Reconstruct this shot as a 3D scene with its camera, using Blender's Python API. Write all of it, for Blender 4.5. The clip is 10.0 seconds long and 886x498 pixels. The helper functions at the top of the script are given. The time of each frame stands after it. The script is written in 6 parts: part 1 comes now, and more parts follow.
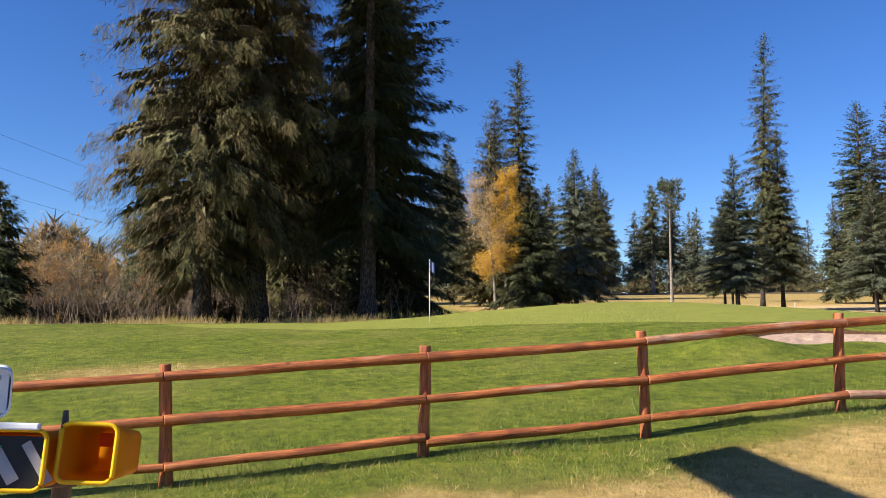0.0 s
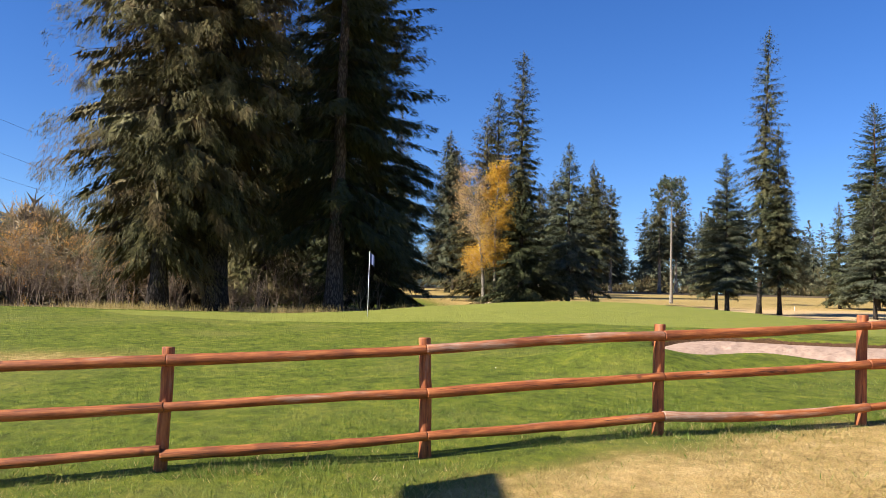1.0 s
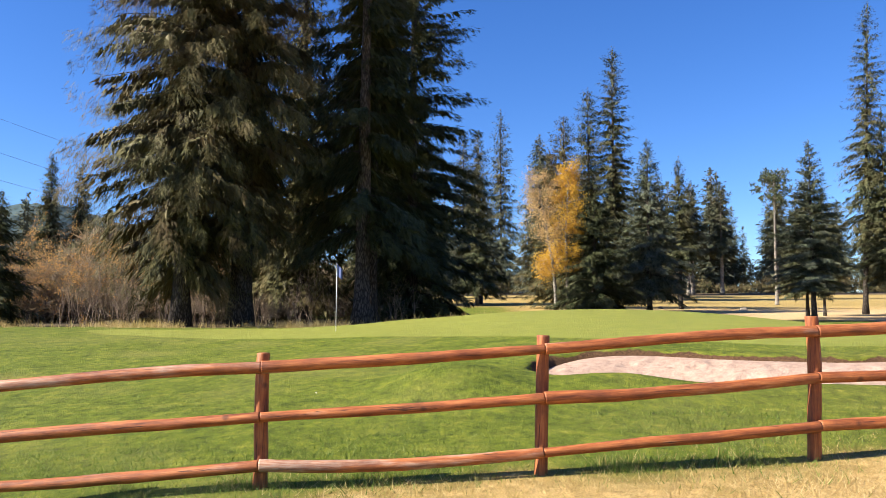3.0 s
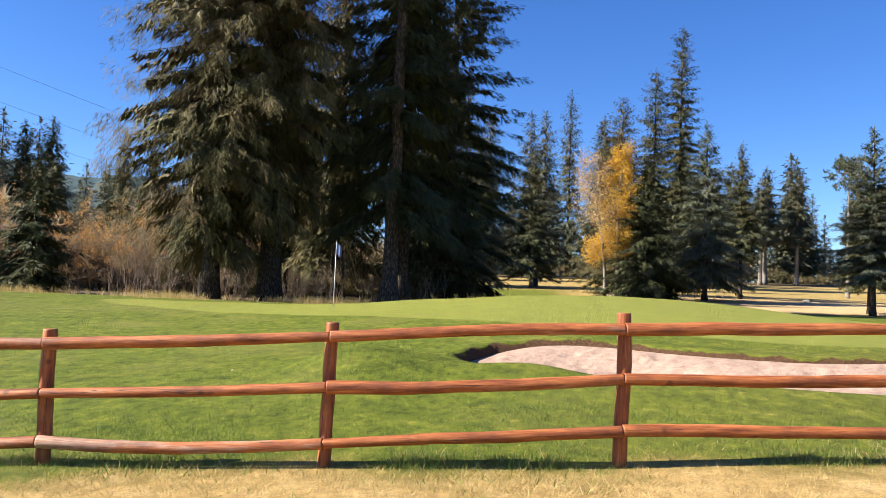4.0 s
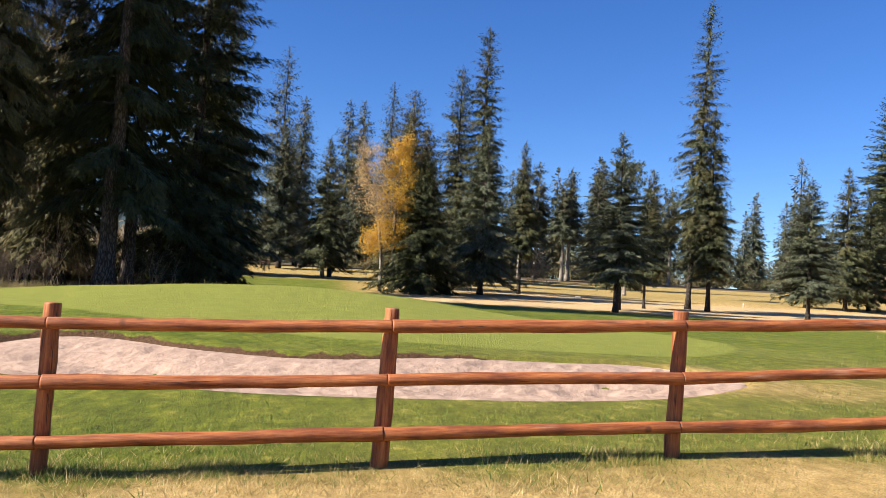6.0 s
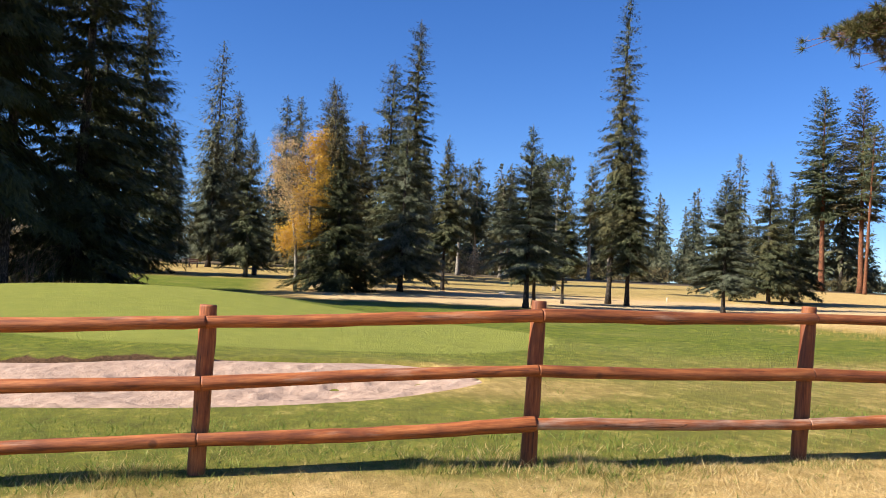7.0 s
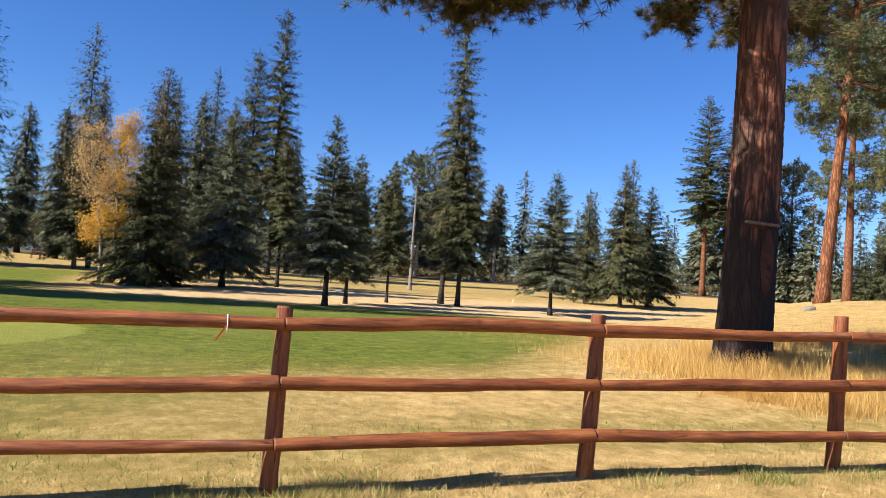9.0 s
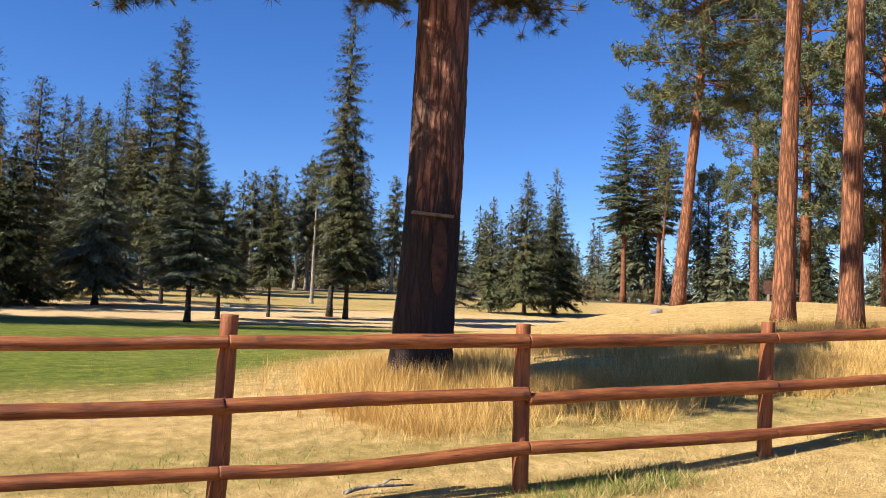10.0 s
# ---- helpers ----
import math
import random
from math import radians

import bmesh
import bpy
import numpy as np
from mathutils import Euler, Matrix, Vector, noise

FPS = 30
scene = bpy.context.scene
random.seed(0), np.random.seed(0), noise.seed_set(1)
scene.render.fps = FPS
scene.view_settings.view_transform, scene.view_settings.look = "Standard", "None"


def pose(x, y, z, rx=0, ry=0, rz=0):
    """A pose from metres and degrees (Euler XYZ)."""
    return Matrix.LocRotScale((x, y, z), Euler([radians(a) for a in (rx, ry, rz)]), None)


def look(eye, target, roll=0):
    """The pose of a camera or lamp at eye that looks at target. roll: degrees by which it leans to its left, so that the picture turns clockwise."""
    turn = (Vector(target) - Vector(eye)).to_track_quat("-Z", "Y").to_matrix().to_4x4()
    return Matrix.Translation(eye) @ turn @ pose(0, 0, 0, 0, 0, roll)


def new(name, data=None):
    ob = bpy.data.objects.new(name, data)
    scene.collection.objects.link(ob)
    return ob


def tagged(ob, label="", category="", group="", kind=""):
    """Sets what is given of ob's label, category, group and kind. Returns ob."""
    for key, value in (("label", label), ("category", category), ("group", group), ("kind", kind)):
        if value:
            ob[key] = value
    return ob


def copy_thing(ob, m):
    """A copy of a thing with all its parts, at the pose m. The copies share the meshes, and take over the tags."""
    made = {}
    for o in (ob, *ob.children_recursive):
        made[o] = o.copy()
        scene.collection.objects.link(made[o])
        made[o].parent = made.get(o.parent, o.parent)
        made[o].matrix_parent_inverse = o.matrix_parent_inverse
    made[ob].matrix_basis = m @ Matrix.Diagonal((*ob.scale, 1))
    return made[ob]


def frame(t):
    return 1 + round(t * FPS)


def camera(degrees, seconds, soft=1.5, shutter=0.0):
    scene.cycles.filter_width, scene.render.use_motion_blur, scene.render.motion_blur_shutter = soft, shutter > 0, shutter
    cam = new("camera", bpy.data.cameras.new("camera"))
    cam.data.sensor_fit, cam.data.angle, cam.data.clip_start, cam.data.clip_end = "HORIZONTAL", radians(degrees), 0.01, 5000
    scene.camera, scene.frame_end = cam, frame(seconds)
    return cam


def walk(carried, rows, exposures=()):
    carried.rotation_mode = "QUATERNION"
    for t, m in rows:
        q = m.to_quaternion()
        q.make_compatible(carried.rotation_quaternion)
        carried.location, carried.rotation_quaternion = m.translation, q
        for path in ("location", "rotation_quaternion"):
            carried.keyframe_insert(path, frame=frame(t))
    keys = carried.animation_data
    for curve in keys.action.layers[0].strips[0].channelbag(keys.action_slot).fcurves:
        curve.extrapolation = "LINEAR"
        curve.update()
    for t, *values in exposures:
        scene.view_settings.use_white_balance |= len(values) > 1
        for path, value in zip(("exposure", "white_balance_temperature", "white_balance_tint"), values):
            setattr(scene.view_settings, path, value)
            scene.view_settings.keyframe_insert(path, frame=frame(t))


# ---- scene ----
cam = camera(57.3, 10.0, 0.75)
PATH = [
    (0, (-2.044, -7.834, 1.328), (-1.56, -5.902, 1.508), -0.3),
    (0.5, (-0.695, -7.676, 1.381), (-0.248, -5.734, 1.557), 0.8),
    (1, (0.639, -7.504, 1.455), (1.08, -5.56, 1.616), 1.5),
    (1.5, (1.983, -7.336, 1.509), (2.433, -5.393, 1.669), 1.4),
    (2, (3.314, -7.176, 1.578), (3.746, -5.231, 1.748), 0.4),
    (2.5, (4.601, -7.01, 1.645), (4.906, -5.041, 1.822), -0.4),
    (3, (5.833, -6.854, 1.703), (5.961, -4.866, 1.877), 0.2),
    (3.2, (6.322, -6.802, 1.725), (6.391, -4.81, 1.894), 0.8),
    (4.3, (9.057, -6.518, 1.843), (8.984, -4.521, 1.943), 2.4),
    (4.5, (9.576, -6.454, 1.863), (9.503, -4.457, 1.951), 2.4),
    (4.9, (10.628, -6.338, 1.914), (10.637, -4.34, 1.99), 2.7),
    (5, (10.904, -6.306, 1.926), (10.948, -4.308, 2.005), 2.7),
    (5.5, (12.364, -6.117, 1.991), (12.586, -4.132, 2.089), 3.0),
    (5.7, (12.971, -6.05, 2.02), (13.238, -4.071, 2.13), 3.3),
    (6.8, (16.634, -5.703, 2.183), (17.03, -3.747, 2.303), 3.1),
    (7, (17.353, -5.648, 2.212), (17.768, -3.696, 2.329), 2.9),
    (7.5, (19.29, -5.526, 2.283), (19.746, -3.582, 2.39), 3.0),
    (8, (21.413, -5.438, 2.361), (21.9, -3.502, 2.467), 3.5),
    (8.5, (23.72, -5.345, 2.449), (24.246, -3.419, 2.565), 3.9),
    (9, (26.115, -5.234, 2.53), (26.693, -3.324, 2.658), 3.9),
    (9.5, (28.54, -5.135, 2.607), (29.173, -3.243, 2.75), 3.0),
    (10, (30.955, -5.053, 2.682), (31.659, -3.188, 2.848), 2.4),
]
walk(cam, [(t, look(eye, target, roll)) for t, eye, target, roll in PATH], ((0.0, 1.19), (1.6, 1.38), (3.0, 1.55), (4.5, 1.48), (5.5, 1.34), (7.0, 1.32), (8.5, 1.3), (10.0, 1.32)))

# ---- light ----
SUN_ELEV, SUN_SIDE = 34.0, 9.5
to_sun = Vector((-math.cos(radians(SUN_ELEV)) * math.cos(radians(SUN_SIDE)),
                 -math.cos(radians(SUN_ELEV)) * math.sin(radians(SUN_SIDE)),
                 math.sin(radians(SUN_ELEV))))
world = bpy.data.worlds.new("world")
scene.world = world
world.use_nodes = True
wn = world.node_tree.nodes
sky = wn.new("ShaderNodeTexSky")
sky.sky_type = "NISHITA"
sky.sun_disc = False
sky.sun_elevation = radians(SUN_ELEV)
sky.sun_rotation = math.atan2(to_sun.x, to_sun.y)
sky.altitude, sky.air_density, sky.dust_density, sky.ozone_density = 900, 1.0, 0.2, 6.0
wn["Background"].inputs["Strength"].default_value = 0.069
hue = wn.new("ShaderNodeHueSaturation")
hue.inputs["Saturation"].default_value = 1.18
hue.inputs["Hue"].default_value = 0.512
world.node_tree.links.new(sky.outputs["Color"], hue.inputs["Color"])
world.node_tree.links.new(hue.outputs["Color"], wn["Background"].inputs["Color"])
sun_data = bpy.data.lights.new("sun", "SUN")
sun_data.energy, sun_data.angle, sun_data.color = 5.0, radians(0.55), (1.0, 0.93, 0.82)
sun = new("sun", sun_data)
sun.matrix_world = look((0, 0, 60), Vector((0, 0, 60)) - to_sun)


# ---- materials ----
def material(name, rough=0.7, metal=0.0, spec=0.3):
    m = bpy.data.materials.new(name)
    m.use_nodes = True
    n = m.node_tree.nodes
    b = n["Principled BSDF"]
    b.inputs["Roughness"].default_value = rough
    b.inputs["Metallic"].default_value = metal
    b.inputs["Specular IOR Level"].default_value = spec
    return m, n, m.node_tree.links, b


def ramp(n, l, fac, stops):
    r = n.new("ShaderNodeValToRGB")
    el = r.color_ramp.elements
    while len(el) < len(stops):
        el.new(0.5)
    for e, (p, c) in zip(el, stops):
        e.position, e.color = p, (*c, 1)
    l.new(fac, r.inputs["Fac"])
    return r.outputs["Color"]


def coords(n, l, scale=(1, 1, 1), kind="Object"):
    tc = n.new("ShaderNodeTexCoord")
    mp = n.new("ShaderNodeMapping")
    mp.inputs["Scale"].default_value = scale
    l.new(tc.outputs[kind], mp.inputs["Vector"])
    return mp.outputs["Vector"]


def noise_tex(n, l, vec, scale, detail=4, rough=0.6):
    t = n.new("ShaderNodeTexNoise")
    t.inputs["Scale"].default_value, t.inputs["Detail"].default_value = scale, detail
    t.inputs["Roughness"].default_value = rough
    l.new(vec, t.inputs["Vector"])
    return t.outputs["Fac"]


def mix(n, l, fac, a, b, blend="MIX"):
    t = n.new("ShaderNodeMix")
    t.data_type, t.blend_type = "RGBA", blend
    if isinstance(fac, float):
        t.inputs[0].default_value = fac
    else:
        l.new(fac, t.inputs[0])
    for i, v in ((6, a), (7, b)):
        if isinstance(v, tuple):
            t.inputs[i].default_value = (*v, 1)
        else:
            l.new(v, t.inputs[i])
    return t.outputs[2]


def bump(n, l, b, height, strength, dist):
    t = n.new("ShaderNodeBump")
    t.inputs["Strength"].default_value, t.inputs["Distance"].default_value = strength, dist
    l.new(height, t.inputs["Height"])
    l.new(t.outputs["Normal"], b.inputs["Normal"])


def leaf_material(name, stops, translucent=0.25, rough=0.6, patch=0.5, patch_tone=(0.1, 0.1, 0.04)):
    """Foliage: every sprig a tone of its own, with broad patches of another tone."""
    m, n, l, b = material(name, rough, spec=0.12)
    geo = n.new("ShaderNodeNewGeometry")
    col = ramp(n, l, geo.outputs["Random Per Island"], stops)
    big = noise_tex(n, l, coords(n, l), patch, 2)
    fac = ramp(n, l, big, ((0.45, (0, 0, 0)), (0.7, (1, 1, 1))))
    col = mix(n, l, fac, col, patch_tone)
    l.new(col, b.inputs["Base Color"])
    tr = n.new("ShaderNodeBsdfTranslucent")
    l.new(col, tr.inputs["Color"])
    ms = n.new("ShaderNodeMixShader")
    ms.inputs[0].default_value = translucent
    l.new(b.outputs[0], ms.inputs[1])
    l.new(tr.outputs[0], ms.inputs[2])
    l.new(ms.outputs[0], n["Material Output"].inputs["Surface"])
    return m


def bark_material(name, ridge, furrow, scale=(6, 6, 1.4), depth=0.03, grey=None, char=None):
    m, n, l, b = material(name, 0.9, spec=0.15)
    v = coords(n, l, scale)
    warp = n.new("ShaderNodeTexNoise")
    warp.inputs["Scale"].default_value, warp.inputs["Detail"].default_value = 1.6, 5
    l.new(v, warp.inputs["Vector"])
    add = n.new("ShaderNodeVectorMath")
    add.operation = "MULTIPLY_ADD"
    l.new(warp.outputs["Color"], add.inputs[0])
    add.inputs[1].default_value = (1.1, 1.1, 1.1)
    l.new(v, add.inputs[2])
    vor = n.new("ShaderNodeTexVoronoi")
    vor.feature = "DISTANCE_TO_EDGE"
    vor.inputs["Scale"].default_value = 1.3
    l.new(add.outputs[0], vor.inputs["Vector"])
    crack = ramp(n, l, vor.outputs["Distance"], ((0.02, (0, 0, 0)), (0.28, (1, 1, 1))))
    fine = noise_tex(n, l, coords(n, l, (14, 14, 4)), 2.5, 6, 0.7)
    tone = ramp(n, l, fine, ((0.25, tuple(c * 0.55 for c in ridge)), (0.6, ridge), (0.85, grey or tuple(min(1, c * 1.35) for c in ridge))))
    col = mix(n, l, crack, furrow, tone)
    if char:
        blot = noise_tex(n, l, coords(n, l, (1.6, 1.6, 0.5)), 1.1, 4, 0.6)
        col = mix(n, l, ramp(n, l, blot, ((0.48, (0, 0, 0)), (0.6, (0.8, 0.8, 0.8)))), col, char)
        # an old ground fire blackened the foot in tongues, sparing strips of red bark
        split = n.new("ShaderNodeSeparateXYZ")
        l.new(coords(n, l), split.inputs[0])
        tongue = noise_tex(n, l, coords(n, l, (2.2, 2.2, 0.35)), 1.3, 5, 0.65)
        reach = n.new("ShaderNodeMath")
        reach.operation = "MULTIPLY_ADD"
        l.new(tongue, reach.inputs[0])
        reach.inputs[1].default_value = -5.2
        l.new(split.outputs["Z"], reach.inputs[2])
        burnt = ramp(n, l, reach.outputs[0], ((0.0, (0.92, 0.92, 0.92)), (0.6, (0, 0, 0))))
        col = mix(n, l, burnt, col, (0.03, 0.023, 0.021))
    l.new(col, b.inputs["Base Color"])
    h = n.new("ShaderNodeMath")
    h.operation = "MULTIPLY_ADD"
    l.new(fine, h.inputs[0])
    h.inputs[1].default_value = 0.35
    l.new(crack, h.inputs[2])
    bump(n, l, b, h.outputs[0], 0.9, depth)
    return m


SPRUCE_DARK = leaf_material("spruce_needles_dark", ((0, (0.023, 0.031, 0.014)), (0.55, (0.059, 0.067, 0.031)), (1, (0.094, 0.098, 0.043))), 0.06, patch=0.35, patch_tone=(0.061, 0.058, 0.021))
SPRUCE_OLIVE = leaf_material("spruce_needles_olive", ((0, (0.039, 0.038, 0.014)), (0.55, (0.093, 0.085, 0.033)), (1, (0.154, 0.137, 0.056))), 0.1, patch=0.4, patch_tone=(0.115, 0.078, 0.035))
SPRUCE_GREEN = leaf_material("spruce_needles_green", ((0, (0.032, 0.039, 0.018)), (0.55, (0.089, 0.099, 0.048)), (1, (0.137, 0.134, 0.07))), 0.08, patch=0.3, patch_tone=(0.107, 0.088, 0.035))
SPRUCE_BLUE = leaf_material("spruce_needles_blue", ((0, (0.041, 0.049, 0.032)), (0.55, (0.114, 0.128, 0.083)), (1, (0.183, 0.185, 0.122))), 0.08, patch=0.3, patch_tone=(0.105, 0.115, 0.055))
FIR_FAR = leaf_material("conifer_needles_far", ((0, (0.039, 0.05, 0.032)), (0.55, (0.104, 0.112, 0.068)), (1, (0.147, 0.15, 0.093))), 0.1, patch=0.15, patch_tone=(0.124, 0.101, 0.049))
PINE_GREEN = leaf_material("pine_needles", ((0, (0.03, 0.044, 0.021)), (0.55, (0.083, 0.105, 0.056)), (1, (0.141, 0.152, 0.092))), 0.14, patch=0.6, patch_tone=(0.136, 0.123, 0.047))
PINE_NEAR = leaf_material("pine_needles_old", ((0, (0.028, 0.034, 0.013)), (0.55, (0.075, 0.08, 0.03)), (1, (0.16, 0.14, 0.058))), 0.2, patch=1.1, patch_tone=(0.15, 0.1, 0.045))
PINE_RUST = leaf_material("pine_needles_rust", ((0, (0.049, 0.039, 0.021)), (0.55, (0.128, 0.098, 0.047)), (1, (0.196, 0.156, 0.074))), 0.25, patch=0.35, patch_tone=(0.069, 0.083, 0.036))
ASPEN_GOLD = leaf_material("aspen_leaves_gold", ((0, (0.420, 0.230, 0.027)), (0.5, (0.651, 0.380, 0.036)), (1, (0.756, 0.517, 0.090))), 0.35, patch=0.5, patch_tone=(0.525, 0.287, 0.036))
ASPEN_FADED = leaf_material("aspen_leaves_faded", ((0, (0.32, 0.2, 0.1)), (0.5, (0.58, 0.38, 0.17)), (1, (0.74, 0.54, 0.25))), 0.3, patch=0.6, patch_tone=(0.432, 0.286, 0.117))
SHRUB_RUST = leaf_material("shrub_leaves_rust", ((0, (0.250, 0.150, 0.072)), (0.5, (0.525, 0.300, 0.108)), (1, (0.750, 0.425, 0.120))), 0.4, patch=0.25, patch_tone=(0.375, 0.188, 0.042))
SHRUB_DULL = leaf_material("shrub_leaves_dull", ((0, (0.2, 0.12, 0.06)), (0.5, (0.36, 0.21, 0.1)), (1, (0.5, 0.32, 0.15))), 0.35, patch=0.3, patch_tone=(0.28, 0.2, 0.13))
SHRUB_BROWN = leaf_material("shrub_twigs_brown", ((0, (0.125, 0.100, 0.069)), (0.5, (0.275, 0.213, 0.138)), (1, (0.425, 0.325, 0.200))), 0.3, patch=0.3, patch_tone=(0.150, 0.150, 0.062))
GRASS_DRY = leaf_material("dry_grass_blades", ((0, (0.3, 0.2, 0.07)), (0.5, (0.5, 0.36, 0.15)), (1, (0.66, 0.52, 0.27))), 0.35, 0.55, patch=0.5, patch_tone=(0.34, 0.27, 0.08))
GRASS_GREEN = leaf_material("green_grass_blades", ((0, (0.06, 0.11, 0.015)), (0.5, (0.13, 0.19, 0.03)), (1, (0.28, 0.3, 0.09))), 0.35, 0.5, patch=0.9, patch_tone=(0.17, 0.2, 0.04))
GRASS_TALL = leaf_material("tall_straw_blades", ((0, (0.32, 0.19, 0.06)), (0.5, (0.58, 0.37, 0.12)), (1, (0.76, 0.55, 0.22))), 0.35, 0.55, patch=0.5, patch_tone=(0.4, 0.22, 0.06))
BARK_SPRUCE = bark_material("spruce_bark", (0.098, 0.079, 0.066), (0.022, 0.018, 0.014), (7, 7, 2.5), 0.02)
BARK_GREY = bark_material("grey_spruce_bark", (0.15, 0.12, 0.1), (0.035, 0.027, 0.022), (7, 7, 2.0), 0.02)
BARK_PINE = bark_material("ponderosa_bark", (0.29, 0.12, 0.06), (0.09, 0.037, 0.02), (8, 8, 1.1), 0.02, (0.45, 0.24, 0.135))
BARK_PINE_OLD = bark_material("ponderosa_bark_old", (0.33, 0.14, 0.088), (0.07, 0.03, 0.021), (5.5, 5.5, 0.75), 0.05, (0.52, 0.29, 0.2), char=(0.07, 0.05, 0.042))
BARK_PALE = bark_material("aspen_bark", (0.42, 0.37, 0.3), (0.1, 0.085, 0.07), (9, 9, 5), 0.008, (0.6, 0.56, 0.48))
BARK_TWIG = bark_material("shrub_bark", (0.32, 0.25, 0.19), (0.14, 0.1, 0.075), (9, 9, 5), 0.005)


def stained_wood(name, wear_from=0.63, depth=1.0):
    """Rust-brown stain on peeled logs, worn through to grey wood in streaks along the grain."""
    m, n, l, b = material(name, 0.62, spec=0.35)
    info = n.new("ShaderNodeObjectInfo")
    vec = coords(n, l, (1, 1, 1))
    off = n.new("ShaderNodeVectorMath")
    off.operation = "MULTIPLY_ADD"
    comb = n.new("ShaderNodeCombineXYZ")
    for k in range(3):
        l.new(info.outputs["Random"], comb.inputs[k])
    l.new(comb.outputs[0], off.inputs[0])
    off.inputs[1].default_value = (37, 19, 53)
    l.new(vec, off.inputs[2])
    mp = n.new("ShaderNodeMapping")
    mp.inputs["Scale"].default_value = (1.1, 12, 12)
    l.new(off.outputs[0], mp.inputs["Vector"])
    grain = noise_tex(n, l, mp.outputs[0], 2.2, 7, 0.65)
    mp2 = n.new("ShaderNodeMapping")
    mp2.inputs["Scale"].default_value = (0.9, 6, 6)
    l.new(off.outputs[0], mp2.inputs["Vector"])
    wear = noise_tex(n, l, mp2.outputs[0], 1.4, 5, 0.6)
    mp3 = n.new("ShaderNodeMapping")
    mp3.inputs["Scale"].default_value = (3.5, 70, 70)
    l.new(off.outputs[0], mp3.inputs["Vector"])
    fibre = noise_tex(n, l, mp3.outputs[0], 1.6, 4, 0.7)
    base = ramp(n, l, grain, tuple((p, tuple(c * depth for c in tone)) for p, tone in ((0.3, (0.105, 0.026, 0.009)), (0.48, (0.29, 0.086, 0.026)), (0.68, (0.46, 0.165, 0.053)))))
    base = mix(n, l, 1.0, base, ramp(n, l, fibre, ((0.35, (0.72, 0.68, 0.66)), (0.52, (1, 1, 1)), (0.7, (1.1, 1.1, 1.1)))), "MULTIPLY")
    worn = ramp(n, l, wear, ((wear_from - 0.02, (0, 0, 0)), (wear_from + 0.12, (1, 1, 1))))
    flakes = ramp(n, l, fibre, ((0.36, (0.25, 0.25, 0.25)), (0.58, (1, 1, 1))))
    worn = mix(n, l, 1.0, worn, flakes, "MULTIPLY")
    bare = ramp(n, l, grain, ((0.3, (0.24, 0.15, 0.105)), (0.7, (0.46, 0.33, 0.245))))
    col = mix(n, l, worn, base, bare)
    dark = noise_tex(n, l, off.outputs[0], 2.4, 4)
    col = mix(n, l, ramp(n, l, dark, ((0.34, (0.5, 0.5, 0.5)), (0.5, (0, 0, 0)))), col, (0.1, 0.03, 0.016))
    # knots, and checks that run with the grain
    kn = n.new("ShaderNodeTexVoronoi")
    kn.inputs["Scale"].default_value = 2.6
    l.new(off.outputs[0], kn.inputs["Vector"])
    col = mix(n, l, ramp(n, l, kn.outputs["Distance"], ((0.05, (0.7, 0.7, 0.7)), (0.1, (0, 0, 0)))), col, (0.07, 0.024, 0.013))
    mp4 = n.new("ShaderNodeMapping")
    mp4.inputs["Scale"].default_value = (0.8, 22, 22)
    l.new(off.outputs[0], mp4.inputs["Vector"])
    check = noise_tex(n, l, mp4.outputs[0], 1.0, 2, 0.5)
    crack = ramp(n, l, check, ((0.655, (0, 0, 0)), (0.675, (1, 1, 1)), (0.69, (0, 0, 0))))
    col = mix(n, l, crack, col, (0.03, 0.012, 0.008))
    l.new(col, b.inputs["Base Color"])
    ht = n.new("ShaderNodeMath")
    ht.operation = "MULTIPLY_ADD"
    l.new(fibre, ht.inputs[0])
    ht.inputs[1].default_value = 0.5
    l.new(grain, ht.inputs[2])
    bump(n, l, b, ht.outputs[0], 0.6, 0.006)
    return m


LOG_STAIN = stained_wood("rust_stained_log")
# the same log with its stain tones scaled to 0.68
LOG_DARK = stained_wood("dark_toned_log", 0.64, 0.68)
LOG_WORN = stained_wood("worn_stained_log", 0.45)


